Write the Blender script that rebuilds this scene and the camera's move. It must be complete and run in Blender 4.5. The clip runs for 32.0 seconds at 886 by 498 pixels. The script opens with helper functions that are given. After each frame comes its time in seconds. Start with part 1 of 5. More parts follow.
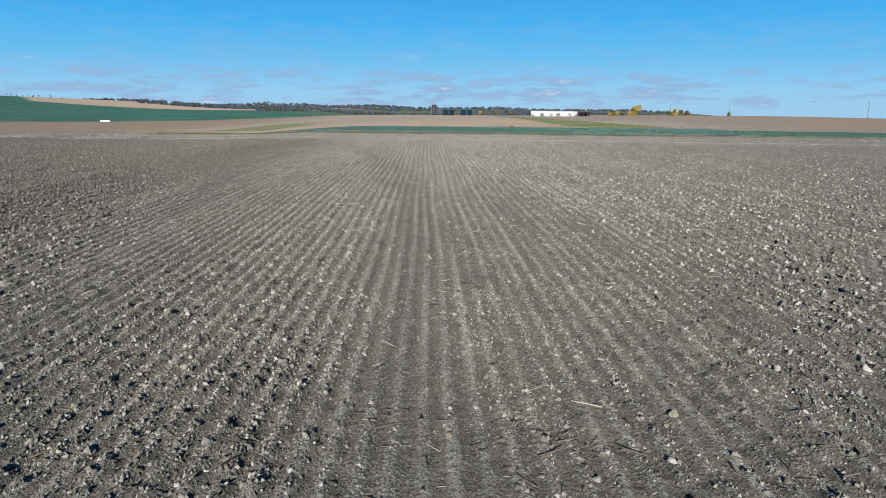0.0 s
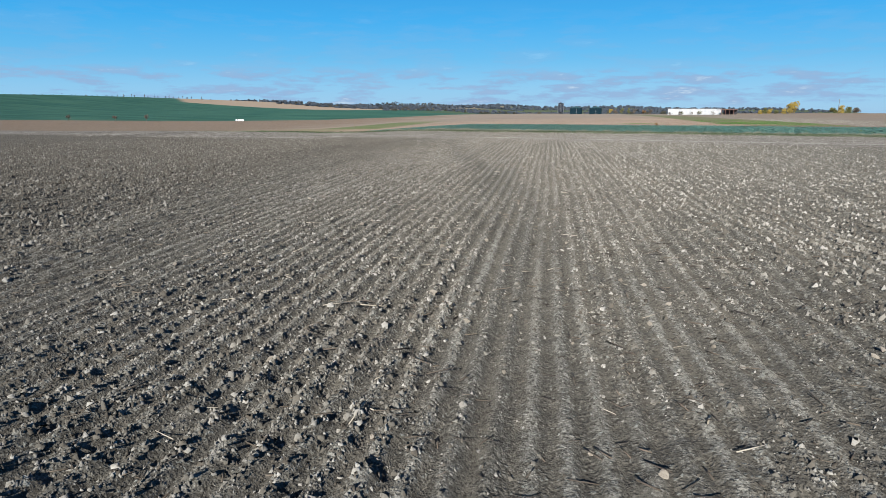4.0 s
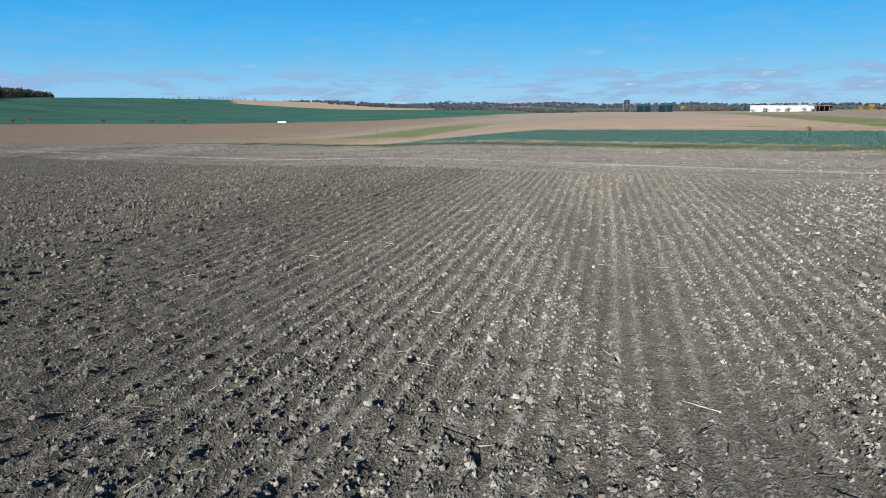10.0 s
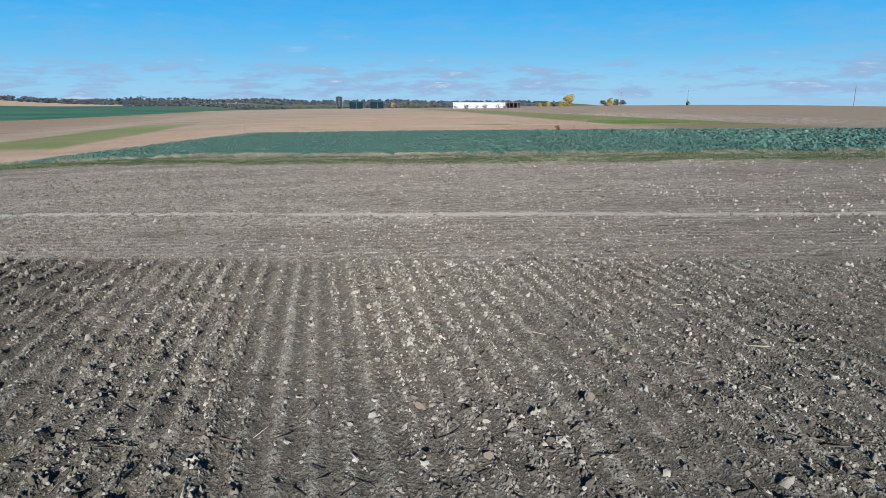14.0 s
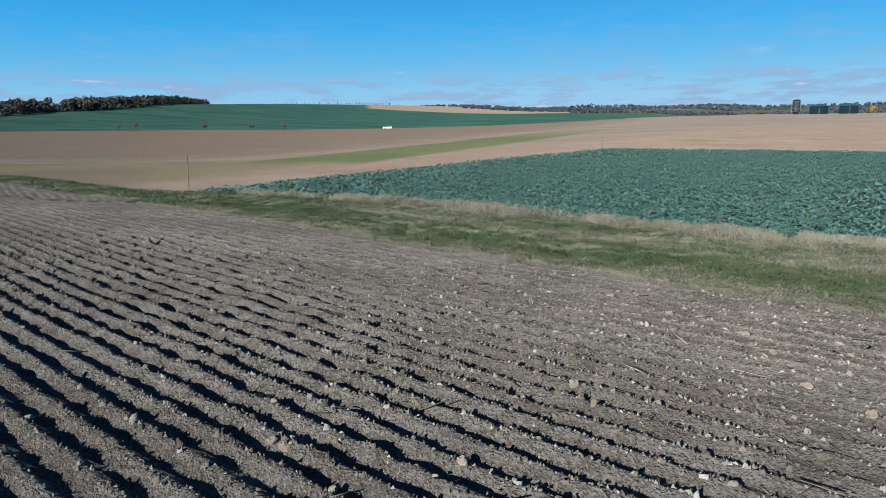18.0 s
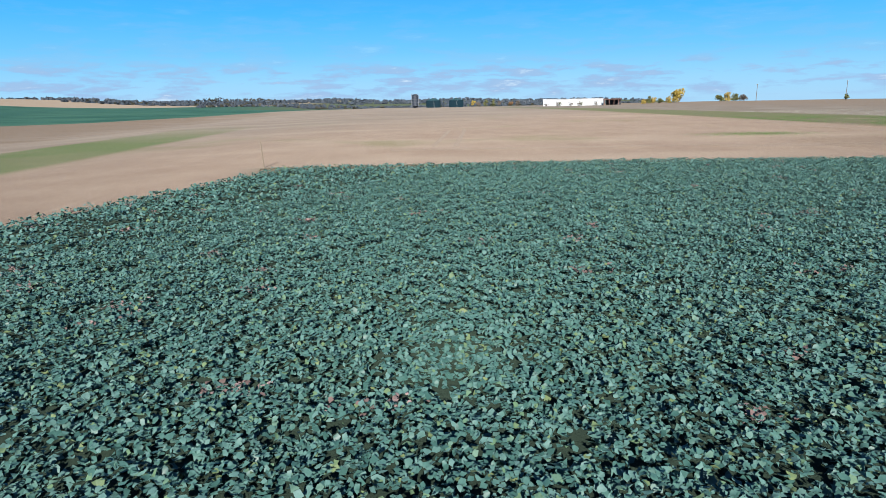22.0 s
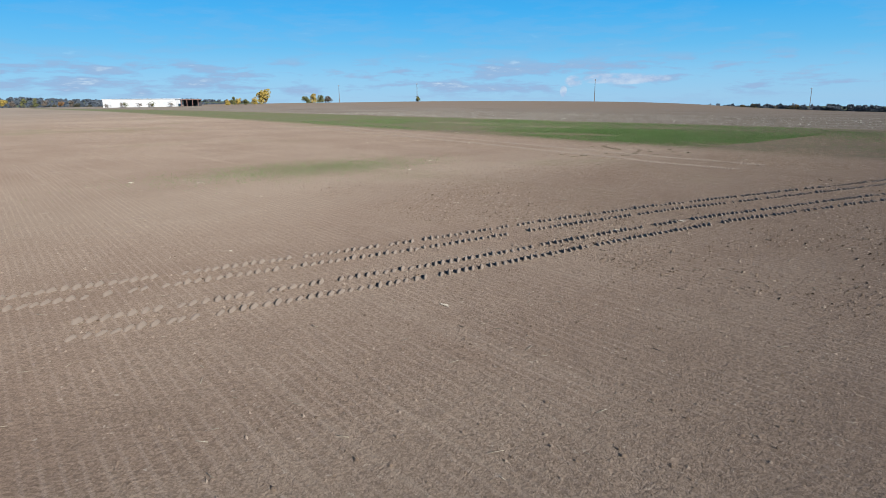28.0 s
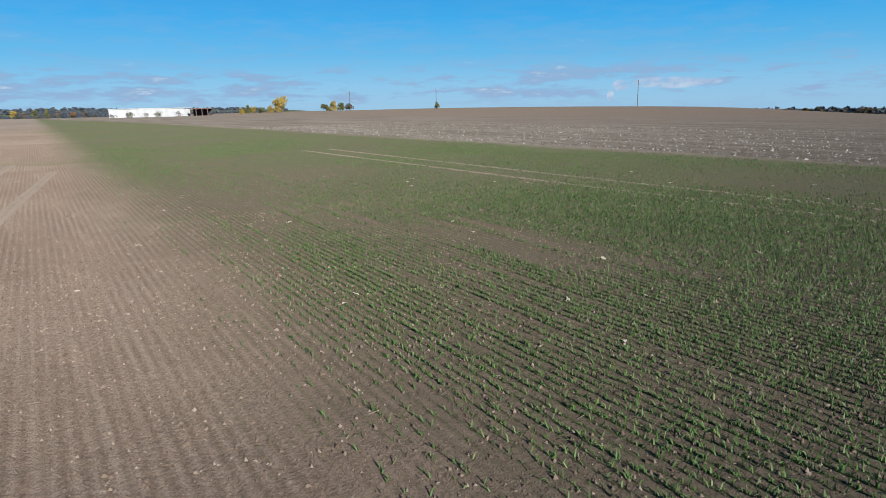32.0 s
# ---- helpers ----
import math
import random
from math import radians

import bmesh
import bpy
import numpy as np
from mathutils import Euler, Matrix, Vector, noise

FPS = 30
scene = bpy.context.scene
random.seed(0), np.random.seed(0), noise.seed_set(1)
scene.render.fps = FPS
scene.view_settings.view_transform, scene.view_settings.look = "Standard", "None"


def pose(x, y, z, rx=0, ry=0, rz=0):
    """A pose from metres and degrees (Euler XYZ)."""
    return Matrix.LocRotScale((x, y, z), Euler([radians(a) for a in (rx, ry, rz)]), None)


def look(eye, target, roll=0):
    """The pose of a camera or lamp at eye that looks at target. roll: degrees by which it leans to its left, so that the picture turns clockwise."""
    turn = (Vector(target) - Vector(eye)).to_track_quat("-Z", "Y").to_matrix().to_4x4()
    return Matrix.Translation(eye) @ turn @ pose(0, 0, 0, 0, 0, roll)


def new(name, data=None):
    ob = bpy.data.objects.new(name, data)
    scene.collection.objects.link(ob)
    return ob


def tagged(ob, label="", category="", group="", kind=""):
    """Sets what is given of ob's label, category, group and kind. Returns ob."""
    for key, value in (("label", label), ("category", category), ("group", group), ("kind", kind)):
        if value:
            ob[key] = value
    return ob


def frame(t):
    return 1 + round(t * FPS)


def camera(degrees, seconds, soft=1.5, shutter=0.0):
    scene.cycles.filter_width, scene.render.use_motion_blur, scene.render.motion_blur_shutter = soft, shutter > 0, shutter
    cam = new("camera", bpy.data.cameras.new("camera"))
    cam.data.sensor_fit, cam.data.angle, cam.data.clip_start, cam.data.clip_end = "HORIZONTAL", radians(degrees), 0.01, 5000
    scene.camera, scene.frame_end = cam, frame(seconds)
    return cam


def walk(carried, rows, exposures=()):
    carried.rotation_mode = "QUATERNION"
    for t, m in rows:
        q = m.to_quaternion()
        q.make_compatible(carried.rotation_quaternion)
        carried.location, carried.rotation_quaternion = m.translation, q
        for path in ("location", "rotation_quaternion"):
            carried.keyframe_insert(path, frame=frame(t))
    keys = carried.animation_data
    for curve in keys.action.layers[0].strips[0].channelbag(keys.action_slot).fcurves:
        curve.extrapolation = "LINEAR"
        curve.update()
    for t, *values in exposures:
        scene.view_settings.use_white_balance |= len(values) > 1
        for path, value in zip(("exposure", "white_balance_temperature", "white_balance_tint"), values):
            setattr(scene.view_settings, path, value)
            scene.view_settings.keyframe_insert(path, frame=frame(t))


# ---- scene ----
cam = camera(71.37, 32.0, 0.75)
# Flight: seconds, eye (x, y, z), heading clockwise from +y, tilt down, roll.
PATH = [
    (0.0, 0.00, 0.00, 5.12, 1.67, 12.77, 0.31),
    (0.5, 0.11, 2.31, 5.06, -0.67, 12.74, 0.19),
    (1.0, 0.12, 5.27, 4.99, -1.91, 12.77, 0.24),
    (1.5, 0.10, 8.25, 4.91, -6.08, 12.80, 0.20),
    (2.0, 0.01, 11.32, 4.84, -7.84, 12.81, 0.21),
    (2.5, -0.16, 14.42, 4.77, -8.45, 12.80, 0.14),
    (3.0, -0.22, 16.87, 4.59, -8.94, 12.80, 0.06),
    (3.5, -0.26, 18.96, 4.36, -9.35, 12.81, 0.02),
    (4.0, -0.34, 21.01, 4.15, -9.69, 12.83, 0.02),
    (4.5, -0.57, 23.30, 4.03, -9.98, 12.84, -0.01),
    (5.0, -1.02, 26.15, 4.09, -10.23, 12.85, -0.12),
    (5.5, -1.49, 28.96, 4.25, -10.44, 12.88, -0.13),
    (6.0, -2.00, 31.83, 4.51, -10.64, 12.87, -0.25),
    (6.5, -2.53, 34.68, 4.70, -10.80, 12.88, -0.30),
    (7.0, -3.11, 37.56, 4.74, -10.95, 12.94, -0.30),
    (7.5, -3.74, 40.76, 4.72, -11.16, 12.95, -0.35),
    (8.0, -4.52, 44.47, 4.70, -11.84, 12.94, -0.37),
    (8.5, -5.42, 48.46, 4.68, -12.58, 12.98, -0.29),
    (9.0, -6.28, 52.69, 4.61, -14.09, 12.85, -0.53),
    (9.5, -7.26, 56.81, 4.62, -14.41, 12.90, -0.55),
    (10.0, -8.20, 61.00, 4.56, -14.67, 12.91, -0.56),
    (10.5, -9.09, 65.07, 4.48, -14.86, 12.90, -0.66),
    (11.0, -9.90, 69.05, 4.44, -15.08, 12.82, -0.84),
    (11.5, -10.65, 72.99, 4.42, -15.18, 12.94, -0.57),
    (12.0, -11.26, 77.11, 4.40, -12.14, 13.04, -0.63),
    (12.5, -11.68, 80.69, 4.41, -0.56, 13.22, -0.80),
    (13.0, -11.83, 83.53, 4.45, 8.43, 13.41, -0.84),
    (13.5, -11.71, 85.46, 4.45, 10.26, 13.43, -0.83),
    (14.0, -11.25, 87.24, 4.47, 11.21, 13.42, -0.37),
    (14.5, -10.53, 89.14, 4.49, 11.14, 13.37, -0.18),
    (15.0, -9.62, 91.43, 4.50, 9.94, 13.31, -0.43),
    (15.5, -8.59, 94.39, 4.46, 7.47, 13.23, -1.00),
    (16.0, -7.51, 98.29, 4.36, 3.62, 13.17, -1.09),
    (16.5, -6.58, 102.69, 4.26, -5.05, 12.91, -0.94),
    (17.0, -5.80, 107.87, 4.14, -20.94, 12.51, -0.89),
    (17.5, -5.68, 113.07, 4.07, -23.71, 12.47, -0.83),
    (18.0, -6.01, 118.15, 4.02, -27.80, 12.39, -1.00),
    (18.5, -6.77, 122.61, 4.08, -37.03, 12.24, -0.82),
    (19.0, -7.60, 126.67, 4.12, -38.59, 12.21, -0.80),
    (19.5, -8.47, 130.05, 4.13, -39.18, 12.22, -0.78),
    (20.0, -9.53, 133.13, 4.18, -39.33, 12.31, -0.77),
    (20.5, -10.71, 136.12, 4.13, -34.08, 12.49, -1.02),
    (21.0, -12.05, 138.95, 4.08, -22.46, 12.76, -0.97),
    (21.5, -13.30, 142.41, 3.98, -7.43, 13.17, -1.05),
    (22.0, -14.18, 146.03, 3.85, 4.81, 13.47, -0.99),
    (22.5, -14.45, 149.52, 3.81, 6.52, 13.53, -1.03),
    (23.0, -13.96, 152.81, 3.83, 11.71, 13.62, -0.91),
    (23.5, -13.29, 155.81, 3.84, 20.94, 13.84, -0.88),
    (24.0, -12.35, 158.77, 3.85, 24.03, 13.88, -0.87),
    (24.5, -11.01, 161.51, 3.83, 24.61, 13.86, -0.94),
    (25.0, -9.01, 164.96, 3.77, 28.45, 13.92, -0.91),
    (25.5, -6.89, 168.03, 3.68, 33.06, 13.98, -0.90),
    (26.0, -4.17, 171.24, 3.58, 37.25, 14.03, -0.91),
    (26.5, -0.76, 174.72, 3.43, 38.73, 14.02, -0.91),
    (27.0, 2.93, 178.08, 3.24, 39.37, 13.84, -0.39),
    (27.5, 6.78, 181.30, 3.06, 39.87, 13.76, -0.19),
    (28.0, 10.82, 184.41, 2.92, 40.22, 13.73, -0.44),
    (28.5, 15.06, 187.46, 2.88, 40.40, 13.70, -1.00),
    (29.0, 19.51, 190.49, 2.96, 40.41, 13.63, -1.02),
    (29.5, 23.27, 192.96, 3.00, 40.44, 13.54, -0.93),
    (30.0, 27.51, 195.69, 3.10, 40.46, 13.50, -1.05),
    (30.5, 31.23, 198.08, 3.14, 40.45, 13.47, -1.23),
    (31.0, 35.39, 200.29, 3.05, 38.97, 13.32, -1.05),
    (31.5, 39.05, 202.85, 2.98, 38.42, 13.26, -1.06),
    (32.0, 43.04, 205.65, 2.92, 36.05, 13.15, -1.04),
]



def flight_pose(x, y, z, heading, down, roll):
    h, d = radians(heading), radians(down)
    ahead = Vector((math.sin(h) * math.cos(d), math.cos(h) * math.cos(d), -math.sin(d)))
    eye = Vector((x, y, z))
    return look(eye, eye + ahead, roll)


walk(cam, [(r[0], flight_pose(*r[1:])) for r in PATH], exposures=[(0.0, 1.18), (13.0, 1.20), (17.0, 1.14), (18.5, 1.20), (20.0, 1.42), (22.0, 1.40), (26.0, 1.34), (29.0, 1.14), (32.0, 1.10)])

# ---- light ----
SKY_STRENGTH, STOPS = 0.06, 1.20
SKY_GAIN = 1.0 / (SKY_STRENGTH * 2 ** STOPS)
SUN_BEARING, SUN_HEIGHT = 185.8, 23.0      # clockwise from +y, degrees above the horizon
world = bpy.data.worlds.new("world")
scene.world = world
world.use_nodes = True


def sky_world():
    nt = world.node_tree
    nt.nodes.clear()
    out = nt.nodes.new("ShaderNodeOutputWorld")
    bg = nt.nodes.new("ShaderNodeBackground")
    sky = nt.nodes.new("ShaderNodeTexSky")
    sky.sky_type = "NISHITA"
    sky.sun_disc = False
    sky.sun_elevation, sky.sun_rotation = radians(SUN_HEIGHT), radians(SUN_BEARING)
    sky.air_density, sky.dust_density, sky.ozone_density = 1.0, 0.2, 3.0
    # pale blue haze deepening upwards, with thin flat clouds low over the horizon
    co = nt.nodes.new("ShaderNodeTexCoord")
    sep = nt.nodes.new("ShaderNodeSeparateXYZ")
    nt.links.new(co.outputs["Generated"], sep.inputs[0])

    def ramp(source, stops):
        n = nt.nodes.new("ShaderNodeValToRGB")
        e = n.color_ramp.elements
        while len(e) < len(stops):
            e.new(0.5)
        for k, (p, c) in zip(e, stops):
            k.position, k.color = p, (*c, 1)
        nt.links.new(source, n.inputs[0])
        return n.outputs[0]

    def mix(f, a, b, mode="MIX"):
        n = nt.nodes.new("ShaderNodeMixRGB")
        n.blend_type = mode
        for socket, v in zip(n.inputs, (f, a, b)):
            if hasattr(v, "is_output"):
                nt.links.new(v, socket)
            else:
                socket.default_value = v
        return n.outputs[0]

    def math_node(op, a, b):
        n = nt.nodes.new("ShaderNodeMath")
        n.operation, n.use_clamp = op, True
        for socket, v in zip(n.inputs, (a, b)):
            if hasattr(v, "is_output"):
                nt.links.new(v, socket)
            else:
                socket.default_value = v
        return n.outputs[0]

    def cloud_noise(scale, stretch, detail):
        mp = nt.nodes.new("ShaderNodeMapping")
        mp.inputs["Scale"].default_value = stretch
        nt.links.new(co.outputs["Generated"], mp.inputs[0])
        nz = nt.nodes.new("ShaderNodeTexNoise")
        nz.inputs["Scale"].default_value, nz.inputs["Detail"].default_value = scale, detail
        nz.inputs["Roughness"].default_value = 0.6
        nt.links.new(mp.outputs[0], nz.inputs["Vector"])
        return nz.outputs["Fac"]

    haze = ramp(sep.outputs[2], [(0.0, (0.30, 0.58, 0.85)), (0.03, (0.235, 0.565, 0.88)), (0.075, (0.10, 0.48, 0.87)),
                                 (0.13, (0.02, 0.40, 0.87)), (0.22, (0.008, 0.27, 0.70)), (0.45, (0.020, 0.12, 0.34)), (0.8, (0.015, 0.07, 0.22))])
    haze = mix(1.0, haze, (SKY_GAIN, SKY_GAIN, SKY_GAIN, 1), "MULTIPLY")
    amount = ramp(sep.outputs[2], [(0.0, (0.93, 0.93, 0.93)), (0.3, (0.9, 0.9, 0.9)), (0.6, (0.75, 0.75, 0.75))])
    dome = mix(amount, sky.outputs[0], haze)
    shape = cloud_noise(2.6, (5.0, 5.0, 27.0), 7)
    groups = cloud_noise(1.6, (3.0, 3.0, 9.0), 2)
    band = ramp(sep.outputs[2], [(0.0, (0.25, 0.25, 0.25)), (0.012, (0.9, 0.9, 0.9)), (0.048, (0.85, 0.85, 0.85)), (0.062, (0.22, 0.22, 0.22)), (0.12, (0.12, 0.12, 0.12)), (0.16, (0, 0, 0))])
    body = ramp(math_node("MULTIPLY", shape, math_node("ADD", groups, 0.5)), [(0.45, (0, 0, 0)), (0.56, (1, 1, 1))])
    cover = mix(1.0, mix(1.0, body, band, "MULTIPLY"), (0.85, 0.85, 0.85, 1), "MULTIPLY")
    tone = ramp(shape, [(0.46, (0.27, 0.43, 0.70)), (0.64, (0.33, 0.46, 0.69)), (0.74, (0.66, 0.76, 0.88))])
    tone = mix(1.0, tone, (SKY_GAIN, SKY_GAIN, SKY_GAIN, 1), "MULTIPLY")
    # drifting steam cloud low in the north-east
    across = nt.nodes.new("ShaderNodeVectorMath")
    across.operation = "DOT_PRODUCT"
    across.inputs[1].default_value = (math.cos(radians(55.8)), -math.sin(radians(55.8)), 0)
    nt.links.new(co.outputs["Generated"], across.inputs[0])

    def plain(op, a, b):
        s = math_node(op, a, b)
        s.node.use_clamp = False
        return s

    def oval(cu, cw, ru, rw):
        u = plain("DIVIDE", plain("SUBTRACT", across.outputs["Value"], cu), ru)
        w = plain("DIVIDE", plain("SUBTRACT", sep.outputs[2], cw), rw)
        return math_node("SUBTRACT", 1.0, plain("ADD", plain("MULTIPLY", u, u), plain("MULTIPLY", w, w)))

    puffs = cloud_noise(30.0, (1.0, 1.0, 2.2), 5)
    steam = math_node("MAXIMUM", oval(0.005, 0.027, 0.075, 0.010), math_node("MAXIMUM", oval(-0.068, 0.024, 0.016, 0.010), oval(-0.083, 0.009, 0.006, 0.011)))
    steam = ramp(math_node("MULTIPLY", steam, plain("SUBTRACT", plain("MULTIPLY", puffs, 3.4), 1.0)), [(0.10, (0, 0, 0)), (0.5, (0.8, 0.8, 0.8))])
    white = mix(1.0, ramp(puffs, [(0.4, (0.36, 0.50, 0.75)), (0.66, (0.60, 0.71, 0.86))]), (SKY_GAIN, SKY_GAIN, SKY_GAIN, 1), "MULTIPLY")
    nt.links.new(mix(steam, mix(cover, dome, tone), white), bg.inputs[0])
    bg.inputs[1].default_value = SKY_STRENGTH
    nt.links.new(bg.outputs[0], out.inputs[0])


sky_world()
sun = new("sun", bpy.data.lights.new("sun", "SUN"))
sun.data.energy, sun.data.angle, sun.data.color = 5.0, radians(0.55), (1.0, 0.96, 0.90)
_b, _e = radians(SUN_BEARING), radians(SUN_HEIGHT)
sun.matrix_world = look(Vector((math.sin(_b) * math.cos(_e), math.cos(_b) * math.cos(_e), math.sin(_e))) * 60, (0, 0, 0))

# ---- plan: field edges (lines through two points, left side is inside) ----
def smooth(a, b, v):
    k = np.clip((v - a) / (b - a), 0, 1)
    return k * k * (3 - 2 * k)


def lump(x, y, cx, cy, rx, ry):
    return np.exp(-((x - cx) / rx) ** 2 - ((y - cy) / ry) ** 2)


ROW = 0.46                # between the tilled rows


def headland_y(x):        # where the long rows end and the cross rows start
    return 102.3 - 0.22 * x


def verge_y(x):           # field side of the grass strip
    return 131.6 - 0.19 * x + 2.2 * smooth(-18, -46, x)


def rape_near_y(x):
    return 138.6 - 0.16 * x


def rape_far_y(x):
    return np.where(x < 0, 185.0 - 0.035 * (x + 4), 184.86 - 0.15 * x - 0.0012 * np.clip(x, 0, 60) ** 2)


def rape_left_x(y):
    return -37.2 + (y - 146.5) * 0.45


def land(x, y):
    """Height of the smooth land, in metres."""
    x, y = np.asarray(x, float), np.asarray(y, float)
    along = -0.714 * x + 0.70 * y
    far = np.hypot(x - 10, y - 150)
    # valley on the left, easing out towards the west and the far crest
    z = -4.7 * smooth(46, 125, -x) * smooth(138, 215, y) * smooth(-460, -200, x) * smooth(700, 560, y)
    z += -2.0 * smooth(110, 300, -x) * smooth(120, 220, y) * smooth(-900, -500, x)
    z += -0.75 * smooth(20, 46, -x) * smooth(60, 135, y) * smooth(-260, -90, x)
    # long green hill to the north-west
    z += 27.0 * smooth(430, 1300, along) * (0.12 + 0.88 * smooth(-380, -860, x)) * smooth(2600, 1400, along)
    # crest to the north, swell to the north-east, fall to the east
    z += -1.3 * smooth(300, 650, y) * smooth(-200, 0, x) * smooth(260, 120, x)
    z += 1.3 * lump(x, y, 235, 460, 120, 130)
    z += -9.0 * smooth(270, 580, x) * smooth(0, 120, y)
    # low ground behind the crests, then wooded country
    z += -11.0 * smooth(575, 850, far) * smooth(-260, 0, x)
    ratio = (x - 10) / np.maximum(y - 150, 60)
    z += (5.0 * smooth(950, 1500, far) + 15.0 * smooth(1600, 3200, far)) * smooth(0.5, 0.3, ratio) * smooth(-900, -150, x)
    z += -22.0 * smooth(560, 1100, far) * smooth(0.40, 0.52, ratio) * smooth(1.9, 1.3, ratio)
    z += -4.0 * smooth(110, 330, x) * smooth(1.2, 2.2, ratio)
    z += -42.0 * smooth(520, 3000, far) * smooth(0.6, 1.3, ratio)
    return z


# ---- material helpers ----
class Nodes:
    """Short hand for building one node material."""

    def __init__(self, name):
        self.mat = bpy.data.materials.new(name)
        self.mat.use_nodes = True
        self.t = self.mat.node_tree
        self.bsdf = self.t.nodes["Principled BSDF"]
        self.geo = self.t.nodes.new("ShaderNodeNewGeometry")
        self.pos = self.geo.outputs["Position"]

    def put(self, socket, value):
        if hasattr(value, "is_output"):
            self.t.links.new(value, socket)
        elif isinstance(value, (tuple, list)):
            socket.default_value = (*value, 1) if len(value) == 3 and len(socket.default_value) == 4 else value
        else:
            socket.default_value = value

    def math(self, op, a, b=0.0, c=0.0, clamp=False):
        n = self.t.nodes.new("ShaderNodeMath")
        n.operation, n.use_clamp = op, clamp
        for i, v in enumerate((a, b, c)):
            self.put(n.inputs[i], v)
        return n.outputs[0]

    def noise(self, scale, detail=4, rough=0.55, vector=None, stretch=None, turn=0.0):
        n = self.t.nodes.new("ShaderNodeTexNoise")
        n.inputs["Scale"].default_value, n.inputs["Detail"].default_value = scale, detail
        n.inputs["Roughness"].default_value = rough
        v = vector or self.pos
        if stretch:
            m = self.t.nodes.new("ShaderNodeMapping")
            m.inputs["Scale"].default_value = stretch
            m.inputs["Rotation"].default_value = (0, 0, turn)
            self.t.links.new(v, m.inputs[0])
            v = m.outputs[0]
        self.t.links.new(v, n.inputs["Vector"])
        return n.outputs["Fac"]

    def cells(self, scale, out="Distance", vector=None):
        n = self.t.nodes.new("ShaderNodeTexVoronoi")
        n.inputs["Scale"].default_value = scale
        self.t.links.new(vector or self.pos, n.inputs["Vector"])
        return n.outputs[out]

    def warped(self, amount, scale):
        """The position, pushed about by noise, so that cells lose their regular look."""
        n = self.t.nodes.new("ShaderNodeTexNoise")
        n.inputs["Scale"].default_value, n.inputs["Detail"].default_value = scale, 3
        self.t.links.new(self.pos, n.inputs["Vector"])
        m = self.t.nodes.new("ShaderNodeVectorMath")
        m.operation = "MULTIPLY_ADD"
        self.t.links.new(n.outputs["Color"], m.inputs[0])
        m.inputs[1].default_value = (amount, amount, amount)
        self.t.links.new(self.pos, m.inputs[2])
        return m.outputs[0]

    def span(self, v, a, b, lo=0.0, hi=1.0):
        n = self.t.nodes.new("ShaderNodeMapRange")
        n.interpolation_type = "SMOOTHSTEP"
        for k, w in (("From Min", a), ("From Max", b), ("To Min", lo), ("To Max", hi)):
            n.inputs[k].default_value = w
        self.put(n.inputs["Value"], v)
        return n.outputs[0]

    def mix(self, f, a, b, mode="MIX"):
        n = self.t.nodes.new("ShaderNodeMixRGB")
        n.blend_type = mode
        for i, v in enumerate((f, a, b)):
            self.put(n.inputs[i], v)
        return n.outputs[0]

    def ramp(self, v, *stops):
        n = self.t.nodes.new("ShaderNodeValToRGB")
        e = n.color_ramp.elements
        while len(e) < len(stops):
            e.new(0.5)
        for k, (p, c) in zip(e, stops):
            k.position, k.color = p, (*c, 1)
        self.put(n.inputs[0], v)
        return n.outputs[0]

    def xyz(self, v=None):
        n = self.t.nodes.new("ShaderNodeSeparateXYZ")
        self.t.links.new(v or self.pos, n.inputs[0])
        return n.outputs

    def random(self, island=True):
        if island:
            return self.geo.outputs["Random Per Island"]
        return self.t.nodes.new("ShaderNodeObjectInfo").outputs["Random"]

    def bump(self, h, strength=0.5, distance=0.02):
        n = self.t.nodes.new("ShaderNodeBump")
        n.inputs["Strength"].default_value, n.inputs["Distance"].default_value = strength, distance
        self.put(n.inputs["Height"], h)
        self.t.links.new(n.outputs[0], self.bsdf.inputs["Normal"])

    def done(self, color, rough=0.8, spec=0.3, metal=0.0, matt=0.6):
        self.put(self.bsdf.inputs["Base Color"], color)
        self.put(self.bsdf.inputs["Roughness"], rough)
        self.bsdf.inputs["Specular IOR Level"].default_value = spec
        self.bsdf.inputs["Metallic"].default_value = metal
        self.bsdf.inputs["Diffuse Roughness"].default_value = matt
        return self.mat


def plain_mat(name, color, rough=0.6, metal=0.0, vary=0.18, scale=6.0, bump=0.15):
    n = Nodes(name)
    v = n.noise(scale, 5, 0.6)
    w = n.noise(scale * 9, 3, 0.6)
    dark = tuple(c * (1 - vary) for c in color)
    light = tuple(min(c * (1 + vary), 0.95) for c in color)
    col = n.mix(n.span(w, 0.3, 0.75, 0, 0.5), n.mix(v, dark, light), dark)
    n.bump(w, bump, 0.01)
    return n.done(col, n.span(v, 0.2, 0.8, rough * 0.85, min(rough * 1.15, 1)), 0.4, metal)


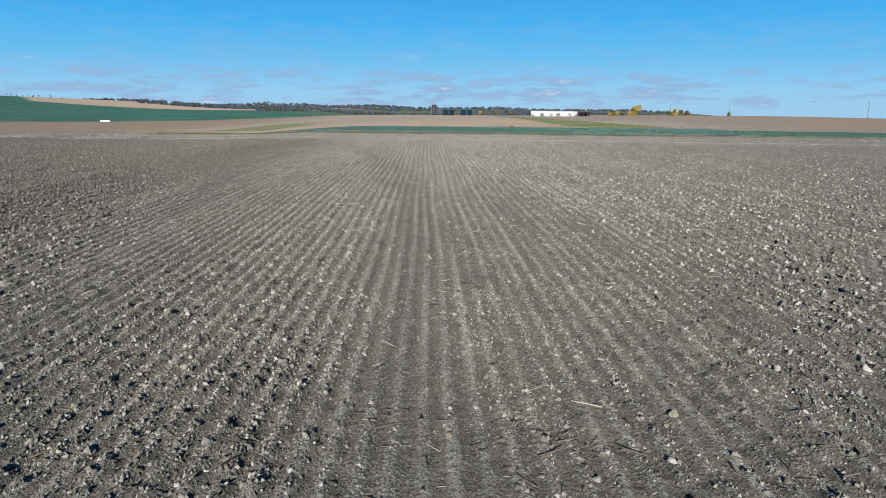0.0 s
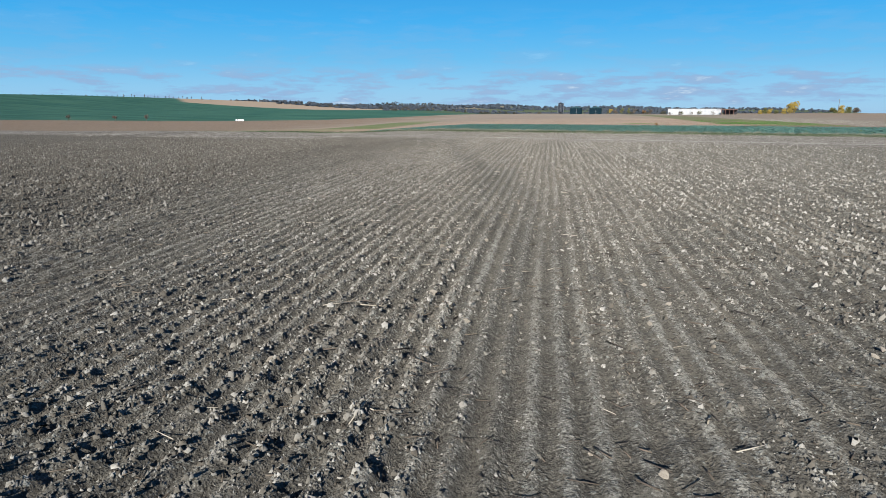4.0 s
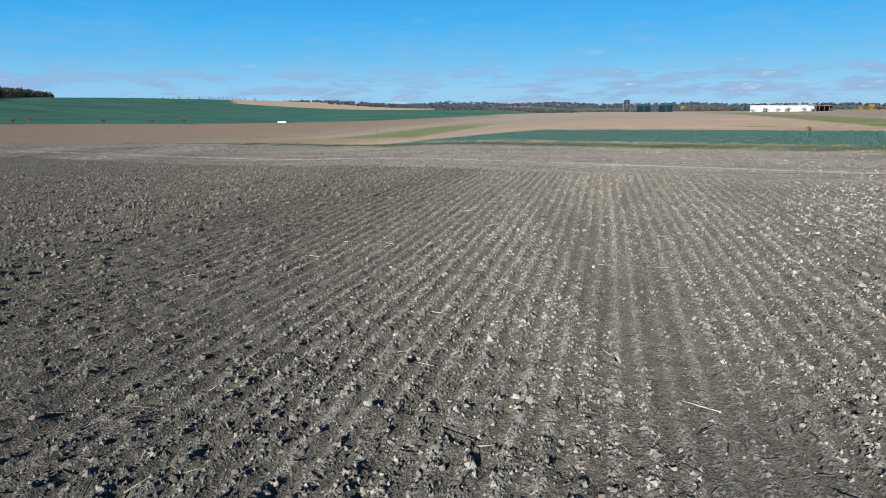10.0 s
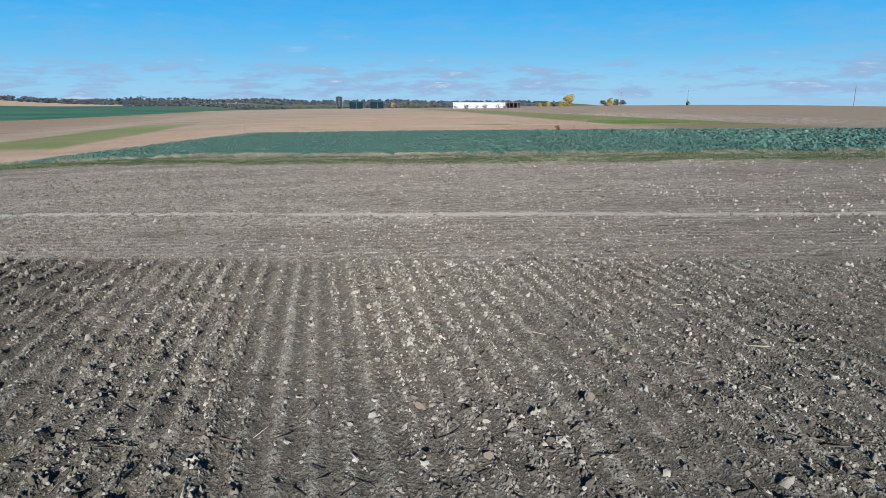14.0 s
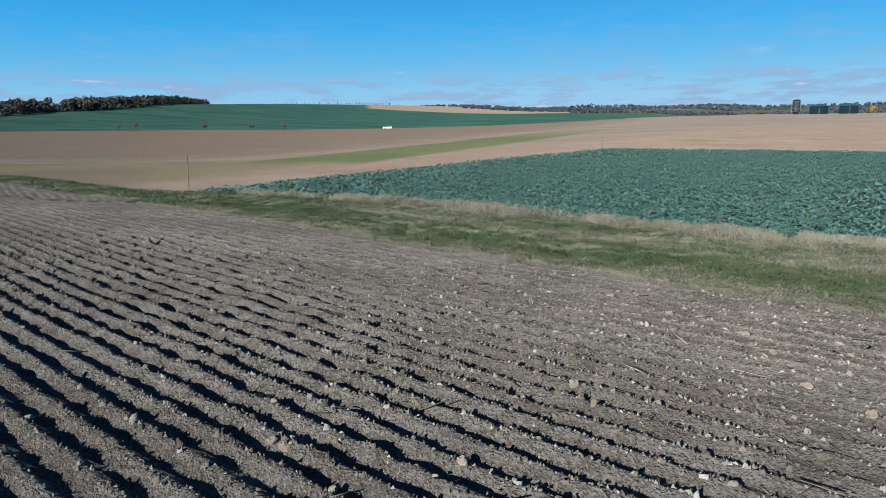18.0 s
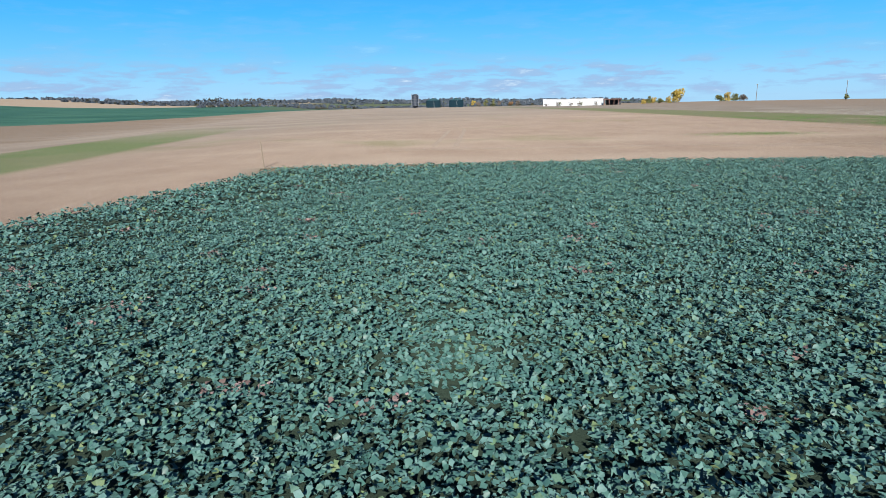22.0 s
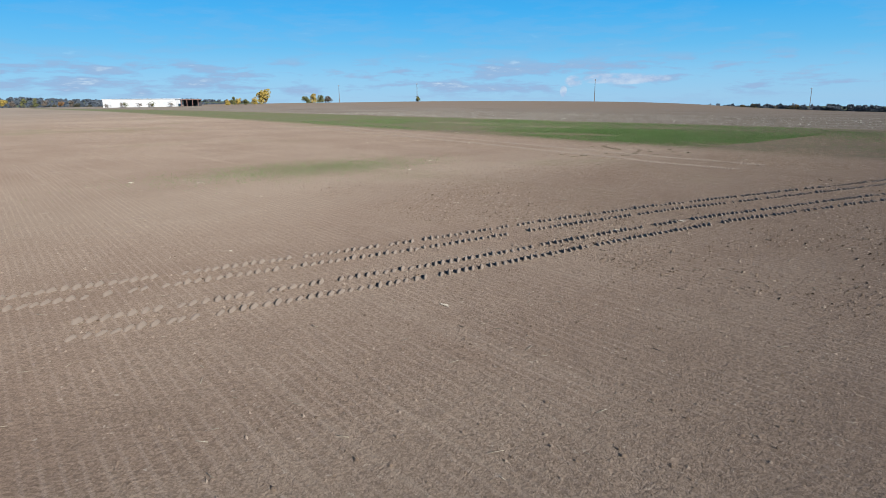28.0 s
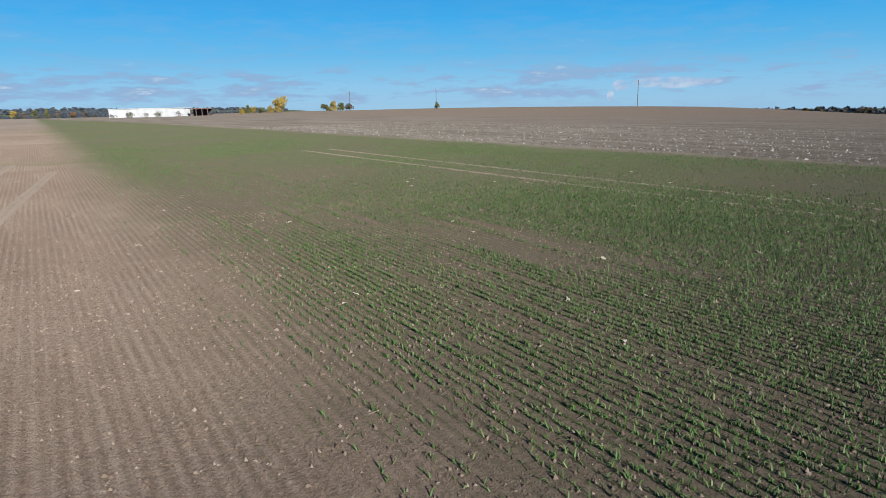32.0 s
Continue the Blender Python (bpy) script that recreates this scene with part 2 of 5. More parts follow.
def ground_material():
    """One land sheet: each field's soil or crop, split along the field edges."""
    n = Nodes("farmland")
    x, y, z = n.xyz()
    wob = n.math("SUBTRACT", n.noise(0.6, 4, 0.6), 0.5)
    wide = n.math("SUBTRACT", n.noise(0.05, 3, 0.5), 0.5)

    def past(slope, off, soft, wave=0.6, v=None, u=None):
        """1 where v - (off + slope * u) > 0."""
        e = n.math("SUBTRACT", v or y, n.math("MULTIPLY_ADD", u or x, slope, off))
        e = n.math("ADD", e, n.math("MULTIPLY", wob, wave))
        return n.span(e, -soft, soft)

    def both(a, b):
        return n.math("MULTIPLY", a, b)

    def inv(a):
        return n.math("SUBTRACT", 1.0, a)

    big = n.noise(0.16, 4, 0.6)
    fine = n.noise(13.0, 6, 0.75)
    grit = n.noise(55.0, 4, 0.7)
    # --- rows of the tilled field
    stripe = n.noise(1.0, 3, 0.5, stretch=(2.3, 0.04, 1))
    cross = n.noise(1.0, 3, 0.5, stretch=(0.05, 2.3, 1), turn=-0.16)
    across = n.math("ADD", x, n.math("MULTIPLY", n.math("SINE", n.math("MULTIPLY", y, 0.21)), 0.05))
    crest = n.math("COSINE", n.math("MULTIPLY", across, 2 * math.pi / ROW))
    chips = n.noise(7.0, 5, 0.75)
    dry = n.span(n.math("ADD", n.math("MULTIPLY", crest, 0.17), chips), 0.47, 0.66)
    dry = n.math("MULTIPLY", dry, n.span(n.noise(1.0, 3, 0.5, stretch=(1.1, 0.05, 1)), 0.30, 0.58, 0.25, 1.0))
    tilled = n.mix(n.span(stripe, 0.35, 0.65), (0.087, 0.080, 0.067), (0.109, 0.103, 0.088))
    tilled = n.mix(n.span(fine, 0.48, 0.75, 0, 0.45), tilled, (0.144, 0.140, 0.125))
    tilled = n.mix(n.math("MULTIPLY", dry, 0.85), tilled, (0.211, 0.208, 0.187))
    tilled = n.mix(n.span(n.math("ADD", big, n.math("MULTIPLY", grit, 0.25)), 0.60, 0.9, 0, 0.45), tilled, (0.066, 0.059, 0.050))
    bent = n.warped(0.16, 9.0)
    crumbs = n.cells(13.0, vector=bent)
    crumb2 = n.cells(34.0, vector=n.warped(0.08, 22.0))
    tint = n.cells(13.0, "Color", bent)
    pale = n.xyz(tint)[0]
    # gaps between clods and crumbs darkened in colour to imitate crevice shade
    gap_shade = n.math("MULTIPLY", n.span(crumbs, 0.30, 0.62), n.span(stripe, 0.30, 0.60))
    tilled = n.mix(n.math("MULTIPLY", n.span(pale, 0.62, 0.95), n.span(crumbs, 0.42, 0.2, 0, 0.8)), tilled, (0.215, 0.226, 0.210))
    tilled = n.mix(n.math("MULTIPLY", gap_shade, 0.75), tilled, (0.042, 0.040, 0.036))
    tilled = n.mix(n.span(crumb2, 0.45, 0.75, 0, 0.55), tilled, (0.056, 0.054, 0.046))
    speck = n.warped(0.045, 26.0)
    grain = n.xyz(n.cells(27.0, "Color", speck))
    chip = n.cells(27.0, vector=speck)
    dark_chip = n.span(grain[0], 0.42, 0.10, 0, 0.75)
    pale_chip = n.math("MULTIPLY", n.span(grain[1], 0.66, 0.95), n.span(chip, 0.55, 0.25))
    tilled = n.mix(dark_chip, tilled, (0.027, 0.025, 0.021))
    tilled = n.mix(n.math("MULTIPLY", pale_chip, n.math("MULTIPLY_ADD", dry, 0.65, 0.30)), tilled, (0.239, 0.234, 0.213))
    head = n.mix(n.span(cross, 0.38, 0.62), (0.088, 0.080, 0.072), (0.118, 0.112, 0.104))
    head = n.mix(n.span(fine, 0.45, 0.78, 0, 0.6), head, (0.141, 0.139, 0.130))
    head = n.mix(n.span(big, 0.5, 0.75, 0, 0.5), head, (0.062, 0.054, 0.048))
    head = n.mix(n.math("MULTIPLY", n.span(pale, 0.62, 0.95), n.span(crumbs, 0.42, 0.2, 0, 0.7)), head, (0.156, 0.156, 0.148))
    # crevice shade between crumbs and clods put into the colour here too
    head = n.mix(n.span(crumb2, 0.45, 0.75, 0, 0.5), head, (0.043, 0.038, 0.033))
    head = n.mix(n.math("MULTIPLY", n.span(n.noise(0.5, 3, 0.6), 0.35, 0.6), n.span(crumbs, 0.35, 0.65, 0, 0.6)), head, (0.037, 0.033, 0.029))
    rows = n.math("SUBTRACT", n.math("MULTIPLY_ADD", x, 0.19, y), n.math("ADD", n.span(x, -18, -46, 0, 2.2), 131.6))
    crest2 = n.math("COSINE", n.math("MULTIPLY", rows, 2 * math.pi / (1.012 * ROW)))
    dry2 = n.span(n.math("ADD", n.math("MULTIPLY", crest2, 0.16), chips), 0.48, 0.70)
    dry2 = n.math("MULTIPLY", dry2, n.span(n.noise(1.0, 3, 0.5, stretch=(0.05, 0.5, 1), turn=-0.19), 0.34, 0.60, 0.15, 0.9))
    head = n.mix(dry2, head, (0.172, 0.167, 0.154))
    head = n.mix(n.math("MULTIPLY", dark_chip, 0.7), head, (0.030, 0.026, 0.022))
    head = n.mix(n.math("MULTIPLY", pale_chip, 0.45), head, (0.186, 0.180, 0.166))
    ridge = n.math("ABSOLUTE", n.math("ADD", n.math("SUBTRACT", y, n.math("MULTIPLY_ADD", x, -0.22, 110.0)), n.math("MULTIPLY", wob, 0.5)))
    head = n.mix(n.span(ridge, 0.42, 0.16, 0, 0.8), head, (0.165, 0.164, 0.154))
    # west side darkened in colour, imitating clod shade seen away from the sun line
    tilled = n.mix(n.span(n.math("ADD", x, n.math("MULTIPLY", wide, 9.0)), -10, -22, 0, 0.5), tilled, (0.038, 0.034, 0.028))
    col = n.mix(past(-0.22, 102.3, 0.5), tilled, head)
    # --- grass strip
    g1 = n.noise(1.1, 5, 0.65)
    g2 = n.noise(1.0, 4, 0.6, stretch=(0.12, 0.8, 1), turn=-0.16)
    grass = n.mix(n.span(g1, 0.35, 0.65), (0.024, 0.036, 0.016), (0.054, 0.062, 0.035))
    grass = n.mix(n.span(g2, 0.44, 0.62, 0, 0.85), grass, (0.135, 0.130, 0.102))
    grass = n.mix(n.span(fine, 0.5, 0.7, 0, 0.6), grass, (0.015, 0.021, 0.011))
    grass = n.mix(dark_chip, grass, (0.012, 0.017, 0.010))
    grass = n.mix(n.math("MULTIPLY", pale_chip, 0.4), grass, (0.120, 0.122, 0.088))
    grass_on = past(-0.19, 131.6, 0.35, 0.8, n.math("SUBTRACT", y, n.span(x, -18, -46, 0, 2.2)))
    col = n.mix(grass_on, col, grass)
    # --- soil under the rape, its colour darkened and greened like shaded leaf gaps
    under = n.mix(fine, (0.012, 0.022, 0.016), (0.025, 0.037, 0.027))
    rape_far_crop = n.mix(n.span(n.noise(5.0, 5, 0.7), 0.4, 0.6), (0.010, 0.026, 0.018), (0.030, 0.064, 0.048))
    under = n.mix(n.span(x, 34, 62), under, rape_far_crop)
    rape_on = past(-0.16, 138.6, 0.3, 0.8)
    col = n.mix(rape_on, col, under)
    # --- drilled bare field beyond
    bare = n.mix(n.span(big, 0.35, 0.65), (0.132, 0.098, 0.076), (0.162, 0.126, 0.099))
    bare = n.mix(n.span(fine, 0.42, 0.72, 0, 0.45), bare, (0.108, 0.081, 0.063))
    bare = n.mix(n.span(grit, 0.55, 0.70, 0, 0.6), bare, (0.211, 0.178, 0.147))
    bare = n.mix(n.span(crumb2, 0.42, 0.70, 0, 0.65), bare, (0.075, 0.054, 0.041))
    bare = n.mix(n.math("MULTIPLY", n.span(pale, 0.80, 0.97), n.span(crumbs, 0.30, 0.12, 0, 0.8)), bare, (0.229, 0.201, 0.171))
    bare = n.mix(n.math("MULTIPLY", dark_chip, 0.4), bare, (0.061, 0.045, 0.035))
    drills = n.noise(1.0, 2, 0.5, stretch=(7.5, 0.06, 1), turn=-0.05)
    bare = n.mix(n.math("MULTIPLY", n.span(drills, 0.52, 0.66, 0, 0.22), n.span(n.noise(0.09, 2, 0.5), 0.38, 0.55)), bare, (0.189, 0.156, 0.126))
    bare = n.mix(n.math("MULTIPLY", n.span(n.noise(1.3, 5, 0.7), 0.60, 0.74, 0, 0.55), n.span(n.noise(0.12, 2, 0.5), 0.45, 0.6)), bare, (0.082, 0.062, 0.047))
    bare = n.mix(n.span(n.noise(0.03, 3, 0.5, stretch=(0.5, 2.2, 1), turn=0.1), 0.52, 0.7, 0, 0.30), bare, (0.181, 0.152, 0.122))
    raw = both(n.span(n.math("ADD", x, n.math("MULTIPLY", wide, 10)), 19, 26), both(n.span(n.math("ADD", x, n.math("MULTIPLY", wide, 8)), 47, 42), n.span(n.math("ADD", y, n.math("MULTIPLY", wide, 10)), 205, 198)))
    bare = n.mix(n.math("MULTIPLY", raw, n.span(crumbs, 0.25, 0.6, 0.05, 0.45)), bare, (0.067, 0.048, 0.035))
    seam = n.math("SUBTRACT", x, n.math("MULTIPLY", n.math("SUBTRACT", y, 220.0), 0.055))
    seam = n.math("COSINE", n.math("MULTIPLY", seam, 43.33))
    sown = n.math("MULTIPLY", n.span(seam, 0.15, 0.95), n.span(n.noise(1.0, 3, 0.6, stretch=(1.1, 0.22, 1)), 0.40, 0.62))
    bare = n.mix(n.math("MULTIPLY", both(sown, n.span(x, 30, 42, 0.12, 1.0)), 0.34), bare, (0.066, 0.050, 0.038))
    bare = n.mix(n.math("MULTIPLY", both(n.span(seam, -0.45, -0.98), n.span(n.noise(0.7, 4, 0.7), 0.36, 0.60, 0.15, 1.0)), n.span(grit, 0.40, 0.60, 0.06, 0.42)), bare, (0.208, 0.171, 0.144))
    # thin seedlings in patches
    patch = n.span(n.math("ADD", n.noise(0.045, 4, 0.6), n.math("MULTIPLY", n.noise(3.0, 3, 0.6), 0.12)), 0.60, 0.74, 0, 0.5)
    bare = n.mix(both(patch, n.span(y, 190, 205)), bare, (0.068, 0.072, 0.033))
    sq = n.math("MULTIPLY", n.math("MAXIMUM", x, 0.0), n.math("MAXIMUM", x, 0.0))
    right = n.math("MULTIPLY_ADD", n.math("MAXIMUM", x, 0.0), -0.115, n.math("MULTIPLY_ADD", sq, -0.0012, 184.86))
    far_line = n.math("MULTIPLY_ADD", x, -0.035, right)
    edge_far2 = n.math("ADD", n.math("SUBTRACT", y, far_line), 1.9)
    beyond = n.span(n.math("ADD", edge_far2, n.math("MULTIPLY", wob, 0.8)), -0.3, 0.3)
    # left of the rape the bare field reaches down to the strip
    leftside = n.span(n.math("SUBTRACT", n.math("SUBTRACT", n.math("MULTIPLY", n.math("SUBTRACT", y, 146.5), 0.45), 37.2), n.math("ADD", x, n.math("MULTIPLY", wob, 1.0))), -0.3, 0.3)
    leftside = both(leftside, rape_on)
    off = n.math("ADD", edge_far2, n.math("MULTIPLY", wob, 0.9))
    bare = n.mix(both(n.span(off, 3.0, 2.2), n.span(x, -24, -20)), bare, n.mix(n.span(fine, 0.4, 0.65), (0.101, 0.083, 0.068), (0.200, 0.172, 0.144)))
    bare = n.mix(both(n.span(off, 2.0, 1.6), n.span(x, -24, -20)), bare, n.mix(fine, (0.037, 0.032, 0.022), (0.078, 0.070, 0.047)))
    col = n.mix(n.math("MAXIMUM", beyond, leftside), col, bare)
    far_bare = n.mix(n.span(n.noise(0.04, 4, 0.6, stretch=(0.6, 1.6, 1), turn=0.5), 0.35, 0.65), (0.085, 0.072, 0.061), (0.117, 0.101, 0.086))
    col = n.mix(both(n.math("MAXIMUM", beyond, leftside), n.span(n.math("SUBTRACT", y, n.math("MULTIPLY", x, 1.4)), 215, 330, 0, 0.75)), col, far_bare)
    # --- fallow, grey-green, low in the valley
    fallow = n.mix(n.span(n.noise(0.07, 4, 0.6), 0.4, 0.6), (0.075, 0.064, 0.046), (0.087, 0.084, 0.046))
    valley = both(leftside, both(n.span(n.math("ADD", x, n.math("MULTIPLY", wide, 12)), -44, -52), n.span(n.math("ADD", y, n.math("MULTIPLY", wide, 14)), 178, 166)))
    col = n.mix(n.math("MULTIPLY", valley, 0.75), col, fallow)
    # narrow green strip running up the left side
    tx = n.math("ADD", x, n.math("MULTIPLY", wide, 3.0))
    tongue = both(both(n.span(tx, -58.5, -55.5), n.span(tx, -40.5, -43.0)), both(n.span(n.math("ADD", y, n.math("MULTIPLY", wide, 30)), 158, 176), n.span(y, 300, 225)))
    col = n.mix(n.math("MULTIPLY", tongue, n.span(wide, -0.15, 0.1, 0.65, 0.90)), col, n.mix(big, (0.038, 0.058, 0.021), (0.055, 0.070, 0.030)))
    # --- wheat strip on the right
    wedge = n.math("ADD", x, n.math("MULTIPLY", wob, 2.4))
    wl = n.math("SUBTRACT", wedge, n.math("MULTIPLY_ADD", y, 0.055, 33.6))
    wr = n.math("SUBTRACT", wedge, 74.0)
    wheat_on = both(both(n.span(wl, -1.6, 2.4), n.span(wr, 1.5, -1.5)), beyond)
    lush = n.span(n.noise(0.10, 4, 0.65), 0.32, 0.56)
    wheat = n.mix(n.span(fine, 0.35, 0.7), (0.051, 0.041, 0.029), (0.087, 0.073, 0.054))
    wheat = n.mix(n.math("MULTIPLY", n.math("MULTIPLY", n.span(seam, 0.1, 0.8), lush), n.span(n.noise(1.0, 3, 0.6, stretch=(3.0, 0.5, 1)), 0.35, 0.6, 0.15, 0.85)), wheat, (0.024, 0.040, 0.011))
    afar = n.span(n.math("ADD", n.math("MULTIPLY", n.math("SUBTRACT", y, 206.0), 0.8), n.math("SUBTRACT", x, 44.0)), 18, 46)
    wheat = n.mix(n.math("MULTIPLY", afar, n.math("MULTIPLY_ADD", lush, 0.45, 0.40)), wheat, (0.049, 0.061, 0.026))
    col = n.mix(n.math("MULTIPLY", wheat_on, 0.9), col, wheat)
    # --- stubble field past the wheat
    stub_on = both(n.span(wr, -1.5, 1.5), beyond)
    lines = n.noise(1.0, 3, 0.6, stretch=(0.5, 0.03, 1))
    stub = n.mix(n.span(lines, 0.4, 0.6), (0.063, 0.051, 0.040), (0.095, 0.082, 0.068))
    stub = n.mix(n.span(n.noise(1.4, 5, 0.7), 0.45, 0.65, 0, 0.5), stub, (0.131, 0.121, 0.114))
    stub = n.mix(n.span(x, 90, 190), stub, n.mix(big, (0.082, 0.064, 0.049), (0.096, 0.077, 0.062)))
    col = n.mix(stub_on, col, stub)
    # --- wide green field on the north-west hill
    hl = n.math("SUBTRACT", y, n.math("MULTIPLY_ADD", x, 1.05, 765.0))
    hill_on = n.math("MAXIMUM", n.span(n.math("ADD", hl, n.math("MULTIPLY", wide, 10)), -6, 6), 0.0)
    drill = n.noise(0.02, 4, 0.6, stretch=(0.6, 2.5, 1), turn=0.7)
    green = n.mix(n.span(drill, 0.38, 0.62), (0.010, 0.035, 0.027), (0.020, 0.052, 0.038))
    col = n.mix(hill_on, col, green)
    top = n.math("SUBTRACT", n.math("MULTIPLY_ADD", y, 0.927, n.math("MULTIPLY", x, -0.379)), 1215.0)
    top_on = both(n.span(top, -8, 8), n.span(n.math("MULTIPLY_ADD", n.math("SUBTRACT", y, 133.0), 0.70, x), -12, 12))
    col = n.mix(both(hill_on, top_on), col, n.mix(big, (0.122, 0.096, 0.073), (0.152, 0.122, 0.093)))
    # rust-brown tilled slope below it
    rust = n.mix(n.span(n.noise(0.9, 5, 0.7), 0.38, 0.62), (0.058, 0.042, 0.030), (0.098, 0.076, 0.057))
    rust_on = both(inv(hill_on), both(n.span(n.math("ADD", x, n.math("MULTIPLY", wide, 120)), -70, -160), n.span(n.math("ADD", y, n.math("MULTIPLY", wide, 30)), 190, 225)))
    col = n.mix(n.math("MULTIPLY", rust_on, 0.8), col, rust)
    # land past the crest
    away = n.math("ADD", y, n.math("MULTIPLY", x, 0.35))
    col = n.mix(both(n.span(away, 800, 900), n.span(x, -260, -120)), col, (0.035, 0.044, 0.025))
    rough = inv(n.math("MAXIMUM", rape_on, grass_on))
    h = n.math("ADD", n.math("MULTIPLY", fine, 0.5), n.math("MULTIPLY", grit, 0.3))
    domes = n.math("MULTIPLY", inv(n.span(chip, 0.0, 0.65)), n.math("MULTIPLY_ADD", grain[1], 0.6, 0.25))
    lumpy = n.math("MULTIPLY", inv(n.span(crumbs, 0.05, 0.7)), n.span(stripe, 0.25, 0.6, 0.2, 0.7))
    h = n.math("ADD", h, n.math("MULTIPLY", n.math("ADD", domes, lumpy), n.math("MULTIPLY_ADD", rough, 0.5, 0.10)))
    h = n.math("ADD", h, n.math("MULTIPLY", n.noise(3.2, 4, 0.6), 0.8))
    n.bump(h, 1.0, 0.05)
    return n.done(col, 0.95, 0.08, 0.0, 1.0)


# ---- mesh helpers ----
def mesh_from(name, verts, faces, mats=(), smooth_faces=False):
    """A mesh from numpy arrays; faces is (m, 3) or (m, 4)."""
    verts, faces = np.asarray(verts, np.float32), np.asarray(faces, np.int32)
    me = bpy.data.meshes.new(name)
    k = faces.shape[1]
    me.vertices.add(len(verts))
    me.vertices.foreach_set("co", verts.ravel())
    me.loops.add(faces.size)
    me.loops.foreach_set("vertex_index", faces.ravel())
    me.polygons.add(len(faces))
    me.polygons.foreach_set("loop_start", np.arange(0, faces.size, k, dtype=np.int32))
    me.polygons.foreach_set("loop_total", np.full(len(faces), k, np.int32))
    if smooth_faces:
        me.polygons.foreach_set("use_smooth", np.ones(len(faces), bool))
    for m in mats:
        me.materials.append(m)
    me.update(calc_edges=True)
    return me


def part(name, bm, material, parent, label=""):
    """Links a bmesh as one mesh object under a thing or a part."""
    me = bpy.data.meshes.new(name)
    bm.to_mesh(me)
    bm.free()
    me.materials.append(material)
    ob = new(name, me)
    ob.parent = parent
    return tagged(ob, label)


def thing(name, x, y, label, category, group="", z=None, turn=0.0, kind=""):
    ob = new(name)
    ob.matrix_world = pose(x, y, float(land(x, y)) if z is None else z, 0, 0, turn)
    return tagged(ob, label, category, group, kind)


def box(bm, cx, cy, cz, sx, sy, sz, bevel=0.0):
    r = bmesh.ops.create_cube(bm, size=1, matrix=Matrix.LocRotScale((cx, cy, cz), None, (sx, sy, sz)))
    if bevel:
        es = list({e for v in r["verts"] for e in v.link_edges})
        bmesh.ops.bevel(bm, geom=es, offset=bevel, segments=1, affect="EDGES")


def tube(bm, a, b, r0, r1, sides=10, caps=True):
    a, b = Vector(a), Vector(b)
    m = Matrix.Translation((a + b) / 2) @ (b - a).to_track_quat("Z", "Y").to_matrix().to_4x4()
    bmesh.ops.create_cone(bm, cap_ends=caps, segments=sides, radius1=r0, radius2=r1, depth=(b - a).length, matrix=m)


# ---- ground: one sheet to the horizon, with real furrows near the flight ----
def steps(start, stop, first, grow):
    out, s, d = [start], start, first
    while s < stop:
        d *= grow
        s += d
        out.append(min(s, stop))
    return out


def grid_axis(parts, lo, hi):
    a = []
    for s, e, d in parts:
        a.extend(np.arange(s, e, d))
    left = [-v for v in steps(-a[0], -lo, parts[0][2] * 1.3, 1.13)][1:]
    right = steps(a[-1], hi, parts[-1][2] * 1.3, 1.13)[1:]
    return np.array(left[::-1] + a + right)


def value_noise(x, y, seed):
    """Smooth lattice noise in 0..1."""
    def h(i, j):
        v = np.sin(i * 127.1 + j * 311.7 + seed * 74.7) * 43758.5453
        return v - np.floor(v)
    i, j = np.floor(x), np.floor(y)
    fx, fy = x - i, y - j
    fx, fy = fx * fx * (3 - 2 * fx), fy * fy * (3 - 2 * fy)
    return (h(i, j) * (1 - fx) + h(i + 1, j) * fx) * (1 - fy) + (h(i, j + 1) * (1 - fx) + h(i + 1, j + 1) * fx) * fy


def smooth_lane(y):
    """Middle of the rolled smooth lane along the tilled rows, as x for y."""
    return np.interp(y, [0, 22, 50, 75, 95, 130], [-0.2, -0.25, -1.6, -7.4, -11.6, -13.0])


